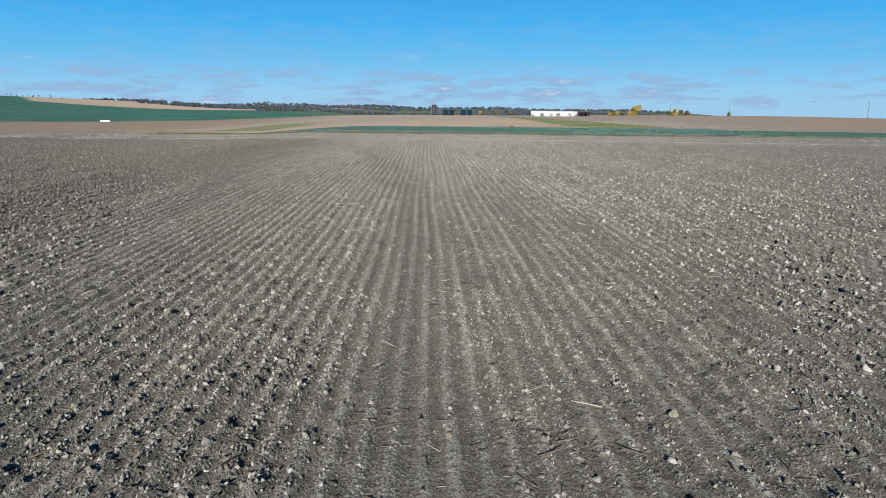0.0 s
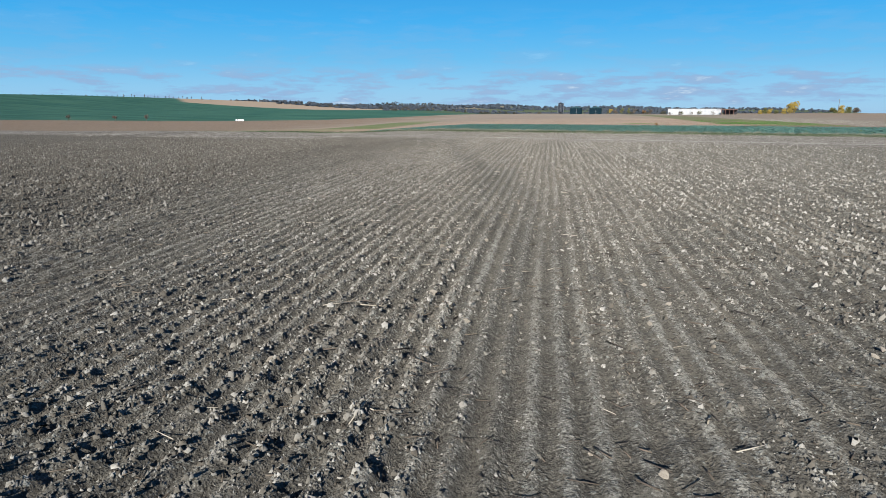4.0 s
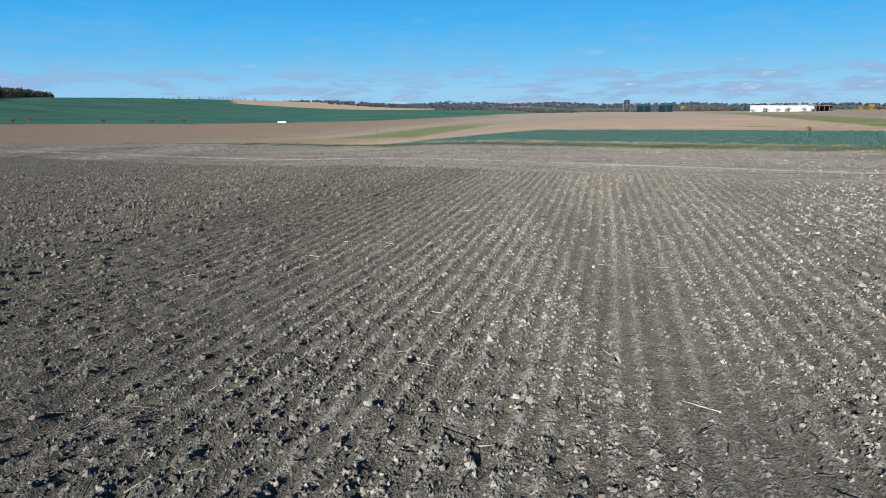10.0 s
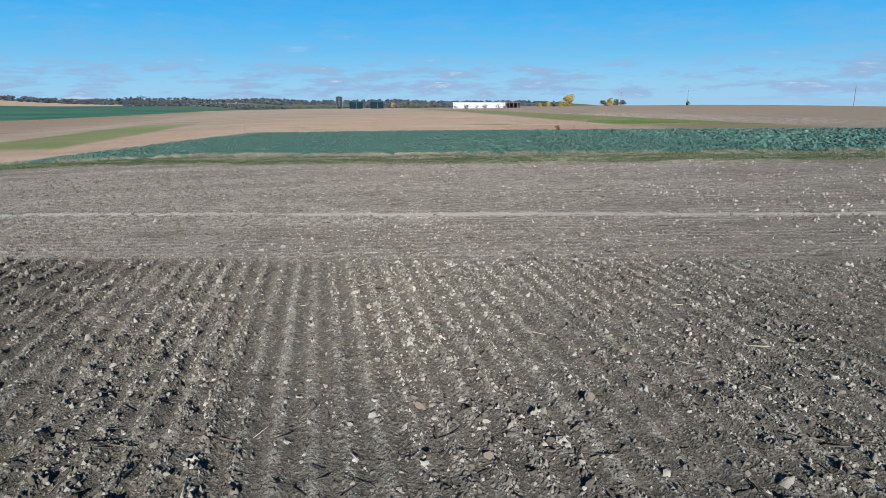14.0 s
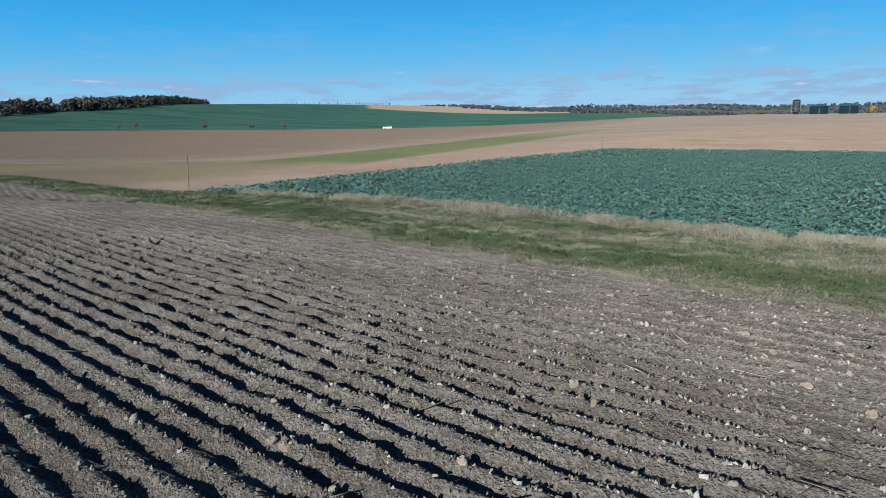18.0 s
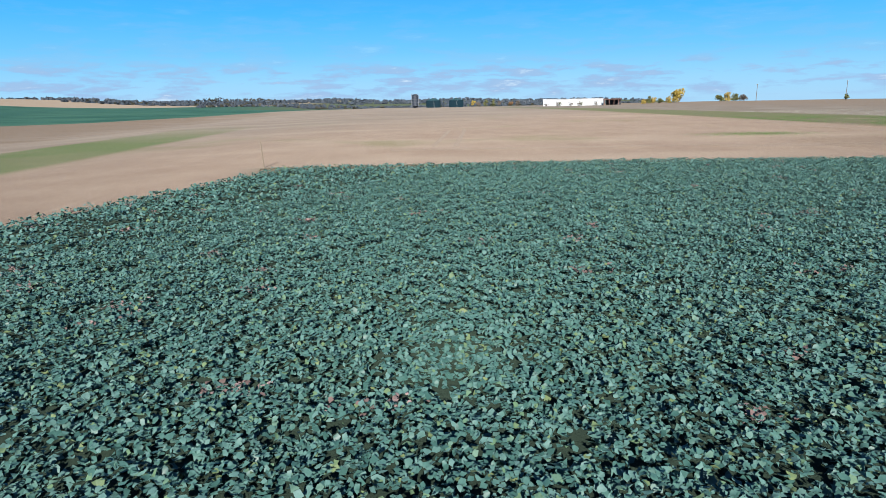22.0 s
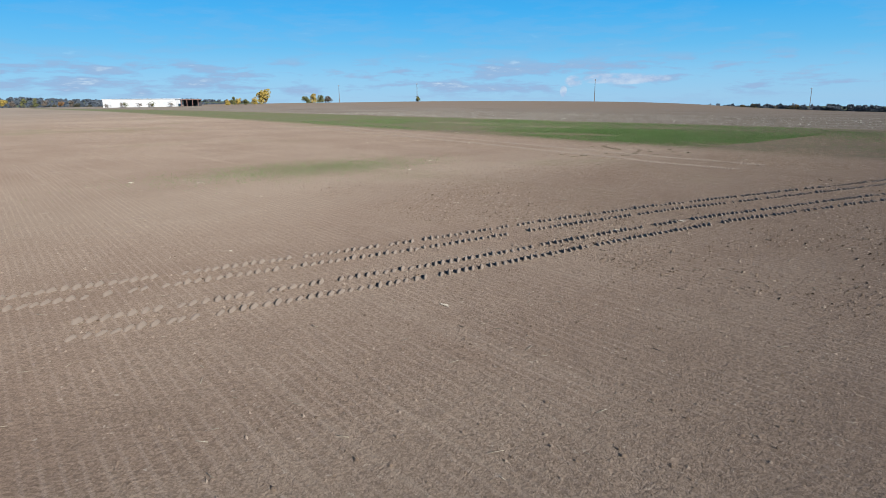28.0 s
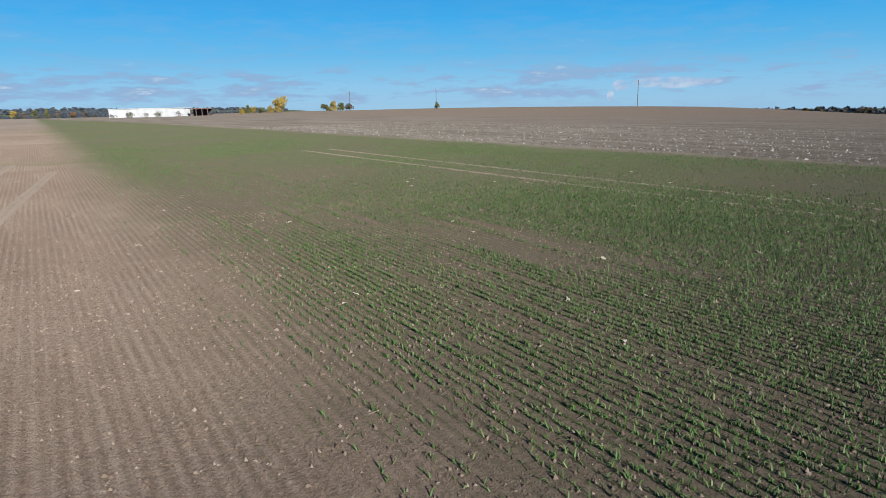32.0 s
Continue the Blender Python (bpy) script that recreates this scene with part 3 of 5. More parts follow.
def relief(x, y):
    """Furrows, ruts and lumps on top of the land."""
    near = smooth(115, 75, np.abs(x + 6))
    tilled = smooth(-0.5, 0.5, headland_y(x) - y)
    cross = smooth(-0.5, 0.5, y - headland_y(x)) * smooth(-0.4, 0.3, verge_y(x) - y)
    u = x + 0.05 * np.sin(y * 0.21)
    depth = 0.030 + 0.045 * value_noise(x * 0.45, y * 0.03, 5)
    z = tilled * depth * np.cos(2 * np.pi * u / ROW)
    v = (y - verge_y(x)) / 1.012 + 0.05 * value_noise(x * 0.08, y * 0.3, 9)
    deep = 0.026 + 0.105 * value_noise(x * 0.07 + 3, v * 0.45, 11) * smooth(6, -20, x)
    c = np.cos(2 * np.pi * v / ROW)
    deep = deep * (0.55 + 0.9 * value_noise(x * 2.6, v * 2.2, 13))
    z += cross * deep * np.sign(c) * np.abs(c) ** 0.75
    z += cross * 0.07 * np.exp(-((y - 110.0 + 0.22 * x) / 0.22) ** 2)
    z += (tilled + cross) * (0.045 + 0.02 * tilled) * (value_noise(x * 4.3, y * 4.3, 21) - 0.5)
    rough = smooth(0.25, 0.75, value_noise(x * 0.33, y * 0.05, 24))
    loose = 1 - 0.85 * np.exp(-((x - smooth_lane(y)) / 1.3) ** 4)
    billow = 1 - np.abs(value_noise(x * 2.7 + y * 0.6, y * 2.9 - x * 0.6, 25) - 0.5) * 2
    z += tilled * loose * (0.05 + 0.07 * rough) * (billow + 0.45 * value_noise(x * 6.1 - y, y * 5.7 + x, 26))
    z += (tilled + cross) * 0.05 * (value_noise(x * 1.7, y * 1.3, 22) - 0.5)
    grass = smooth(-0.3, 0.4, y - verge_y(x)) * smooth(-0.3, 0.3, rape_near_y(x) - y)
    z += grass * (0.05 + 0.08 * value_noise(x * 1.3, y * 1.3, 31) + 0.09 * value_noise(x * 3.6, y * 3.6, 33))
    return z * near


def build_ground():
    xs = grid_axis([(-48.0, -25.0, 0.22), (-25.0, 8.0, 0.12), (8.0, 24.0, 0.19), (24.0, 50.0, 0.7)], -4600, 4600)
    ys = grid_axis([(2.0, 103.0, 0.145), (103.0, 140.0, 0.122), (140.0, 215.0, 0.8)], -900, 4700)
    gx, gy = np.meshgrid(xs, ys)
    gz = land(gx, gy) + relief(gx, gy)
    nx, ny = len(xs), len(ys)
    idx = np.arange(nx * ny).reshape(ny, nx)
    quads = np.stack([idx[:-1, :-1], idx[:-1, 1:], idx[1:, 1:], idx[1:, :-1]], -1).reshape(-1, 4)
    me = mesh_from("ground", np.stack([gx, gy, gz], -1).reshape(-1, 3), quads, [ground_material()], True)
    return tagged(new("ground", me), "rolling farmland with tilled, drilled and sown fields", "ground", kind="structure")


build_ground()


# ---- far and middle distance: buildings, poles, trees, woods ----
def leaf_cards(centres, size, seed, squash=1.0):
    """Small bent leaf clumps: each centre gets one folded quad pair; returns verts and tris."""
    r = np.random.default_rng(seed)
    n = len(centres)
    a = r.normal(size=(n, 3))
    a /= np.linalg.norm(a, axis=1)[:, None]
    b = np.cross(a, r.normal(size=(n, 3)))
    b /= np.linalg.norm(b, axis=1)[:, None] + 1e-9
    c = np.cross(a, b)
    s = (size * r.uniform(0.55, 1.35, n))[:, None]
    fold = r.uniform(-0.35, 0.35, (n, 1))
    p = [centres - a * s, centres + b * s * 0.8 + c * s * fold, centres + a * s, centres - b * s * 0.8 + c * s * fold]
    v = np.stack(p, 1)
    v[:, :, 2] = centres[:, None, 2] + (v[:, :, 2] - centres[:, None, 2]) * squash
    base = np.arange(n)[:, None] * 4
    f = np.concatenate([base + [0, 1, 2], base + [0, 2, 3]])
    return v.reshape(-1, 3), f


def crown_points(seed, height, spread, low, count, lobes=9):
    """Points of an uneven crown: several lobes round the upper stem."""
    r = np.random.default_rng(seed)
    pts = []
    for k in range(lobes):
        ang = r.uniform(0, 6.28)
        out = spread * r.uniform(0.1, 0.62)
        top = r.uniform(low + 0.18 * (height - low), height * 0.86)
        c = np.array([math.cos(ang) * out, math.sin(ang) * out, top])
        rad = spread * r.uniform(0.30, 0.52)
        q = r.normal(size=(count // lobes, 3))
        q /= np.linalg.norm(q, axis=1)[:, None]
        q *= rad * r.uniform(0.45, 1.0, (len(q), 1)) ** 0.6
        q[:, 2] *= 0.85
        pts.append(c + q)
    return np.concatenate(pts)


def foliage_mat(name, dark, light, rough=0.65):
    n = Nodes(name)
    k = n.random()
    col = n.mix(k, dark, light)
    col = n.mix(n.span(n.noise(0.6, 3, 0.6), 0.35, 0.7, 0, 0.6), col, dark)
    return n.done(col, rough, 0.2)


M_BARK = plain_mat("bark", (0.074, 0.059, 0.046), 0.9, scale=8, bump=0.6)
M_YELLOW = foliage_mat("autumn_yellow_leaves", (0.148, 0.111, 0.026), (0.311, 0.222, 0.052))
M_OLIVE = foliage_mat("olive_leaves", (0.041, 0.048, 0.018), (0.118, 0.115, 0.041))
M_RUST = foliage_mat("rust_brown_leaves", (0.074, 0.041, 0.019), (0.163, 0.092, 0.041))
M_AUTUMN = foliage_mat("dull_autumn_leaves", (0.052, 0.038, 0.016), (0.122, 0.089, 0.037))
M_DARK = foliage_mat("dark_wood_leaves", (0.019, 0.022, 0.018), (0.059, 0.053, 0.037))
M_PINE = foliage_mat("pine_needles", (0.010, 0.019, 0.013), (0.030, 0.041, 0.025))
M_TWIG = foliage_mat("bare_twigs", (0.056, 0.046, 0.038), (0.115, 0.096, 0.078))
M_BROWN = foliage_mat("far_brown_woods", (0.044, 0.043, 0.037), (0.089, 0.078, 0.063))
# distant leaves with the blue of aerial haze mixed into their colour
M_FAR_HAZED = foliage_mat("hazed_far_woods", (0.030, 0.042, 0.058), (0.052, 0.061, 0.074))


def tree(name, x, y, height, spread, mat, label, category="tree", count=420, low=0.22, card=0.5, seed=1, group="", bare=False):
    t = thing(name, x, y, label, category, group)
    r = np.random.default_rng(seed)
    bm = bmesh.new()
    stem = height * (0.55 if low > 0.05 else 0.35)
    lean = r.uniform(-0.04, 0.04, 2) * height
    tube(bm, (0, 0, -0.15), (lean[0] * 0.5, lean[1] * 0.5, stem * 0.5), 0.030 * height, 0.022 * height, 8)
    tube(bm, (lean[0] * 0.5, lean[1] * 0.5, stem * 0.48), (lean[0], lean[1], stem), 0.022 * height, 0.010 * height, 8)
    part("trunk", bm, M_BARK, t)
    for k in range(5):
        a = k * 1.26 + r.uniform(-0.4, 0.4)
        z0 = stem * r.uniform(0.5, 0.95)
        bm = bmesh.new()
        end = (math.cos(a) * spread * 0.55, math.sin(a) * spread * 0.55, z0 + height * r.uniform(0.16, 0.3))
        tube(bm, (lean[0] * 0.8, lean[1] * 0.8, z0), end, 0.011 * height, 0.004 * height, 6)
        if bare:
            for j in range(4):
                b = a + r.uniform(-1, 1)
                mid = [end[i] * r.uniform(0.5, 1.0) + (0, 0, z0 * 0.25)[i] for i in range(3)]
                tube(bm, mid, (mid[0] + math.cos(b) * spread * 0.3, mid[1] + math.sin(b) * spread * 0.3, mid[2] + height * 0.14), 0.005 * height, 0.002 * height, 5)
        part("limb", bm, M_BARK, t)
    v, f = leaf_cards(crown_points(seed + 50, height, spread, low * height, count), card, seed)
    ob = new("crown", mesh_from("crown", v, f, [mat]))
    ob.parent = t
    return t


def wood(name, xs, ys, hts, spread, mats, label, cards, card, seed, conifer=False):
    """A wood of many trees nobody could count: one object of kind stuff."""
    r = np.random.default_rng(seed)
    pts = []
    zs = land(xs, ys)
    for i in range(len(xs)):
        h = hts[i]
        if conifer:
            u = r.uniform(0, 1, cards)
            rad = spread * h * (1 - u) * 0.55 + 0.15
            ang = r.uniform(0, 6.28, cards)
            q = np.stack([np.cos(ang) * rad, np.sin(ang) * rad, h * (0.22 + 0.78 * u)], 1)
        else:
            q = crown_points(int(r.integers(1e6)), h, spread * h, -0.15 * h, cards, 6)
        pts.append(q + [xs[i], ys[i], zs[i]])
    p = np.concatenate(pts)
    pick = r.random(len(p)) if len(mats) == 1 else np.repeat(r.random(len(xs)), [len(q) for q in pts])
    v, f = leaf_cards(p, card, seed + 3)
    me = mesh_from(name, v, f, mats)
    half = len(p)
    which = (np.minimum((pick * len(mats)).astype(np.int32), len(mats) - 1))
    me.polygons.foreach_set("material_index", np.concatenate([which, which]).astype(np.int32)[:2 * half])
    # stems
    bm = bmesh.new()
    for i in range(0, len(xs), 2):
        tube(bm, (xs[i], ys[i], zs[i] - 0.5), (xs[i], ys[i], zs[i] + hts[i] * 0.55), 0.025 * hts[i], 0.012 * hts[i], 5, False)
    ob = tagged(new(name, me), label, "woodland", kind="stuff")
    part("stems", bm, M_BARK, ob)
    return ob


def grain_bin(x, y):
    shell = Nodes("bin_steel_green")
    _, _, z = shell.xyz()
    ring = shell.math("SINE", shell.math("MULTIPLY", z, 14.0))
    shell.bump(ring, 0.5, 0.03)
    steel = shell.done(shell.mix(shell.noise(0.7, 4), (0.004, 0.013, 0.020), (0.007, 0.021, 0.030)), 0.85, 0.08, 0.0)
    roof_m = plain_mat("bin_roof_green", (0.015, 0.041, 0.047), 0.6, 0.1, scale=2)
    grey = plain_mat("galvanised", (0.311, 0.326, 0.340), 0.45, 0.6, scale=3)
    s = thing("grain_bin", x, y, "dark green corrugated steel grain bin with cone roof", "grain bin", "grain bins", z=float(land(x, y)) - 0.8)
    bm = bmesh.new()
    tube(bm, (0, 0, 0.3), (0, 0, 6.6), 6.0, 6.0, 40)
    part("shell", bm, steel, s)
    bm = bmesh.new()
    tube(bm, (0, 0, -0.6), (0, 0, 0.35), 6.3, 6.3, 32)
    part("base", bm, plain_mat("bin_concrete", (0.266, 0.259, 0.244), 0.85), s)
    bm = bmesh.new()
    tube(bm, (0, 0, 6.6), (0, 0, 8.6), 6.25, 0.7, 40)
    roof = part("roof", bm, roof_m, s)
    bm = bmesh.new()
    tube(bm, (0, 0, 8.55), (0, 0, 9.1), 0.75, 0.75, 12)
    part("vent_cap", bm, grey, roof)
    for k in range(20):
        a = k * math.tau / 20
        bm = bmesh.new()
        box(bm, math.cos(a) * 6.06, math.sin(a) * 6.06, 3.45, 0.16, 0.16, 6.2)
        part("stiffener", bm, steel, s)
    bm = bmesh.new()
    for dx in (-0.25, 0.25):
        tube(bm, (dx, -6.2, 0.3), (dx, -6.2, 6.7), 0.03, 0.03, 5)
    for k in range(16):
        tube(bm, (-0.25, -6.2, 0.6 + 0.38 * k), (0.25, -6.2, 0.6 + 0.38 * k), 0.02, 0.02, 4)
    part("ladder", bm, grey, s)


def loading_tower(x, y):
    dark = plain_mat("tower_sheet_dark", (0.012, 0.018, 0.030), 0.6, 0.1, scale=2)
    pale = plain_mat("tower_frame_pale", (0.100, 0.108, 0.120), 0.6, 0.2, scale=3)
    s = thing("grain_tower", x, y, "dark steel grain dryer tower in a grey frame", "tower", z=float(land(x, y)) - 0.8)
    bm = bmesh.new()
    tube(bm, (0, 0, 2.6), (0, 0, 11.2), 2.6, 2.6, 20)
    part("drum", bm, dark, s)
    bm = bmesh.new()
    tube(bm, (0, 0, 11.2), (0, 0, 12.3), 2.7, 0.6, 20)
    part("roof", bm, dark, s)
    bm = bmesh.new()
    tube(bm, (0, 0, 0.9), (0, 0, 2.6), 0.5, 2.6, 20)
    part("hopper", bm, dark, s)
    for cx in (-2.9, 2.9):
        for cy in (-2.9, 2.9):
            bm = bmesh.new()
            box(bm, cx, cy, 5.7, 0.22, 0.22, 12.0, 0.03)
            part("frame_post", bm, pale, s)
    for z in (2.6, 5.2, 7.8, 10.4):
        for cy in (-2.9, 2.9):
            bm = bmesh.new()
            box(bm, 0, cy, z, 5.8, 0.14, 0.16, 0.02)
            part("frame_beam", bm, pale, s)
    bm = bmesh.new()
    for k in range(3):
        tube(bm, (-2.9, -2.95, 2.6 + 2.6 * k), (2.9, -2.95, 5.2 + 2.6 * k), 0.07, 0.07, 5)
    part("brace", bm, pale, s)
    bm = bmesh.new()
    box(bm, 0, -3.2, 11.9, 6.6, 0.8, 0.12)
    for k in range(6):
        box(bm, -3.2 + 1.28 * k, -3.55, 12.45, 0.06, 0.06, 1.0)
    box(bm, 0, -3.55, 12.9, 6.6, 0.06, 0.06)
    part("walkway", bm, pale, s)


def storage_hall():
    n = Nodes("white_trapezoid_sheet")
    white = n.done(n.mix(n.span(n.noise(0.4, 5), 0.35, 0.7), (0.318, 0.333, 0.348), (0.385, 0.392, 0.400)), 0.6, 0.3)
    rust = plain_mat("rust_red_sheet", (0.118, 0.063, 0.052), 0.7, scale=1.2)
    dark = plain_mat("hall_opening_dark", (0.022, 0.022, 0.026), 0.7)
    roof_m = plain_mat("hall_roof_grey", (0.385, 0.392, 0.400), 0.6)
    h = thing("storage_hall", 122.6, 609.6, "long white sheet-metal storage hall with low roof", "building", turn=-29.7)
    bm = bmesh.new()
    box(bm, 0, 7, 1.9, 42.6, 14, 5.8, 0.05)
    wall = part("wall", bm, white, h)
    for k in range(43):
        bm = bmesh.new()
        box(bm, -21.0 + k, -0.03, 1.9, 0.34, 0.07, 5.7)
        part("sheet_rib", bm, white, wall)
    bm = bmesh.new()
    box(bm, 0, 7, 4.95, 43.2, 14.8, 0.34, 0.04)
    part("roof", bm, roof_m, h)
    for dx in (-14, 2):
        bm = bmesh.new()
        box(bm, dx, -0.12, 0.8, 4.2, 0.14, 3.4, 0.03)
        part("door", bm, roof_m, h, "grey sliding door")
    lean = thing("open_shed", 148.5, 594.8, "rust-red open-fronted shed beside the white hall", "shed", turn=-29.7)
    for dx in (-5, -1.7, 1.7, 5):
        bm = bmesh.new()
        box(bm, dx, 0.2, 1.6, 0.35, 0.35, 5.2)
        part("post", bm, rust, lean)
    bm = bmesh.new()
    box(bm, 0, 4.5, 4.1, 11.5, 9.4, 0.5, 0.04)
    part("roof", bm, rust, lean)
    bm = bmesh.new()
    box(bm, 0, 8.6, 1.5, 11.0, 0.3, 5.6)
    part("back_wall", bm, dark, lean)


def utility_pole(x, y, height):
    wood_m = plain_mat("pole_wood", (0.096, 0.078, 0.063), 0.85, scale=5, bump=0.5)
    iron = plain_mat("pole_iron", (0.118, 0.118, 0.126), 0.6, 0.6)
    cup = plain_mat("porcelain", (0.407, 0.370, 0.333), 0.3)
    p = thing("utility_pole", x, y, "tall wooden utility pole with a short crossarm", "utility pole", "power line poles", turn=38)
    bm = bmesh.new()
    tube(bm, (0, 0, -0.6), (0, 0, height), 0.17, 0.11, 10)
    part("pole", bm, wood_m, p)
    bm = bmesh.new()
    box(bm, 0, 0.14, height - 0.35, 2.2, 0.10, 0.13, 0.015)
    part("crossarm", bm, iron, p)
    for dx in (-1.0, 0.0, 1.0):
        bm = bmesh.new()
        tube(bm, (dx, 0.14, height - 0.30), (dx, 0.14, height + 0.02), 0.05, 0.035, 8)
        part("insulator", bm, cup, p)


def distance():
    loading_tower(9.5, 682)
    grain_bin(25.0, 684)
    grain_bin(44.5, 684)
    storage_hall()
    for x, y, h in ((186.4, 476.0, 9.3), (221.0, 453.5, 9.6), (264.9, 370.8, 10.6), (326.6, 296.9, 10.9)):
        utility_pole(x, y, h)
    tree("autumn_tree", 205.5, 608.5, 10.8, 6.6, M_YELLOW, "yellow autumn tree on the field's skyline", count=1500, low=0.05, card=0.46, seed=4)
    for k, (dx, h) in enumerate(((-7, 5.0), (-12, 4.2), (-17, 4.6), (-22, 5.6), (-25, 3.4))):
        tree("autumn_shrub", 205.5 + dx, 611 + (k % 3) * 2, h, 2.7, (M_YELLOW, M_OLIVE)[k % 2], "yellowing shrub in a field-edge hedge", "shrub", 420, -0.1, 0.40, 20 + k, "hedge by the autumn tree")
    for k, (dx, h) in enumerate(((-6, 5.2), (-1, 6.6), (4, 6.2), (9, 4.4))):
        tree("hedge_shrub", 242.0 + dx, 602 - dx * 0.4, h, 3.9, (M_OLIVE, M_YELLOW, M_OLIVE, M_TWIG)[k], "olive-green shrub standing on the skyline", "shrub", 520, -0.15, 0.42, 40 + k, "skyline shrubs")
    tree("round_bush", 220.1, 451.3, 3.2, 1.7, M_OLIVE, "small rounded bush at the foot of a pole", "bush", 300, 0.05, 0.26, 61)
    for k, u in enumerate((-17, -9.5, -8, -1, 4.5, 6, 15)):
        tree("bare_shrub", 122 + u, 603.5 - u * 0.57 + (k % 2), 2.2 + (k * 7 % 4) * 0.4, 2.3, (M_TWIG, M_TWIG, M_OLIVE)[k % 3], "bare twiggy shrub before the white hall", "shrub", 130, 0.1, 0.24, 80 + k, "shrubs before the hall")
    for k, (x, y, h, m) in enumerate(((60, 690, 5.5, M_YELLOW), (66, 700, 4.0, M_TWIG), (72, 694, 6.2, M_OLIVE), (79, 698, 6.8, M_OLIVE), (85, 702, 5.0, M_TWIG), (93, 690, 3.8, M_RUST), (101, 700, 4.6, M_TWIG))):
        tree("farmyard_shrub", x, y, h, 3.0, m, "autumn shrub between the bins and the hall", "shrub", 240, 0.05, 0.42, 100 + k, "farmyard shrubs")
    # slim bare trees at the foot of the green slope
    for k, (x, y) in enumerate(((-358, 367), (-353, 374.5), (-328, 406), (-308, 427), (-293, 441))):
        tree("field_tree", x * 0.985, y * 0.985, 4.6 + (k * 5 % 3) * 0.5, 2.0, M_TWIG, "slim bare tree at the foot of a green slope", "tree", 130, 0.4, 0.3, 130 + k, "slim trees along the slope", True)
    # white wrapped bales at the foot of the slope
    white = plain_mat("white_film", (0.760, 0.770, 0.780), 0.4, scale=4)
    for dx in (0.0, 1.5, 3.0, -1.9):
        b = thing("wrapped_bale", -249.6 + dx * 0.86, 497.0 + dx * 0.5, "white film-wrapped round bale at a field edge", "bale", "wrapped bales", turn=30)
        bm = bmesh.new()
        bmesh.ops.create_cone(bm, cap_ends=True, segments=18, radius1=0.72, radius2=0.72, depth=1.3, matrix=pose(0, 0, 0.66, 90, 0, 0))
        bmesh.ops.bevel(bm, geom=bm.edges[:], offset=0.1, segments=2, affect="EDGES")
        part("wrapping", bm, white, b)
    # clump of autumn trees at the left field end
    r = np.random.default_rng(5)
    for k in range(26):
        a = (k % 13) / 12
        back = 16 if k > 12 else 0
        x, y = -338 + 47 * a + r.uniform(-3, 3) - back, 167 + 65 * a + r.uniform(-4, 4) + back * 0.4
        m = (M_DARK, M_OLIVE, M_DARK, M_OLIVE, M_AUTUMN, M_DARK, M_OLIVE)[k % 7] if k % 13 < 8 else (M_RUST, M_AUTUMN, M_OLIVE)[k % 3]
        tree("copse_tree", x, y, 10.4 + r.uniform(0, 2.4) - 2.4 * (a > 0.9) + back * 0.08, 6.0, m, "dense autumn tree in a copse at the field end", "tree", 1500, -0.35, 0.48, 200 + k, "trees of the copse")
    # long wood over the green hill
    k = np.linspace(0, 1, 520)
    deep = r.uniform(-28, 40, 520)
    xs = -470 - 600 * k - deep * 0.8 + r.uniform(-8, 8, 520)
    ys = 235 + 810 * k ** 1.02 - deep * 0.55 + r.uniform(-12, 12, 520)
    xs = np.where(k < 0.5, xs - 90 * np.sin(k * 2 * np.pi), xs)
    wood("mixed_wood", xs, ys, r.uniform(9.5, 15.5, 520), 0.52, [M_DARK, M_FAR_HAZED, M_DARK, M_BROWN, M_FAR_HAZED, M_DARK], "long mixed autumn wood along the hill's edge", 150, 1.05, 301)
    j = np.linspace(0, 1, 130)
    wood("pine_wood", -800 - 267 * j + r.uniform(-12, 12, 130), 720 + 326 * j + r.uniform(-25, 25, 130), r.uniform(11, 15, 130), 0.36, [M_PINE, M_DARK], "dark pine wood on the hilltop", 70, 1.2, 305, True)
    # young trees along the hilltop
    j = np.linspace(0, 1, 46)
    wood("young_trees", -1040 + 330 * j + r.uniform(-8, 8, 46), 1075 + 190 * j, r.uniform(3, 7.0, 46), 0.22, [M_TWIG, M_FAR_HAZED], "row of thin young trees along the hilltop", 26, 0.7, 309)
    # wooded country to the north, row behind row
    rows = ((-300, 330, 1120, 340, 2.8), (-620, 420, 1350, 420, 3.6), (-1000, 560, 1650, 440, 5.0), (-1700, 800, 2150, 440, 6.4), (-2500, 1100, 2750, 440, 8.0))
    for q, (x0, x1, y0, cnt, hh) in enumerate(rows):
        t = np.linspace(0, 1, cnt)
        xs = x0 + (x1 - x0) * t + r.uniform(-14, 14, cnt)
        ys = y0 + 70 * np.sin(t * 9 + q) + r.uniform(-40, 40, cnt)
        keep = value_noise(t * 13, t * 0 + q, 40 + q) > 0.16
        wood("far_wood", xs[keep], ys[keep], (r.uniform(0.75, 1.1, cnt) * hh)[keep], 1.2, [M_FAR_HAZED, M_FAR_HAZED, M_FAR_HAZED, M_DARK] if q < 2 else [M_FAR_HAZED], "hazy autumn woods far off beyond the fields", 40, 1.9 + 0.5 * q, 320 + q)
    # dark woods on the far western hilltops
    for q, (cx, cy, wx, cnt) in enumerate(((-1690, 2600, 170, 60), (-1180, 2700, 260, 70), (-620, 2560, 200, 60))):
        t = np.linspace(-1, 1, cnt)
        wood("hilltop_wood", cx + wx * t, cy + 0.6 * wx * t + r.uniform(-30, 30, cnt), r.uniform(16, 24, cnt) * (1.1 - 0.5 * t * t), 0.5, [M_DARK, M_FAR_HAZED], "dark wooded hilltop on the horizon", 50, 3.0, 340 + q)
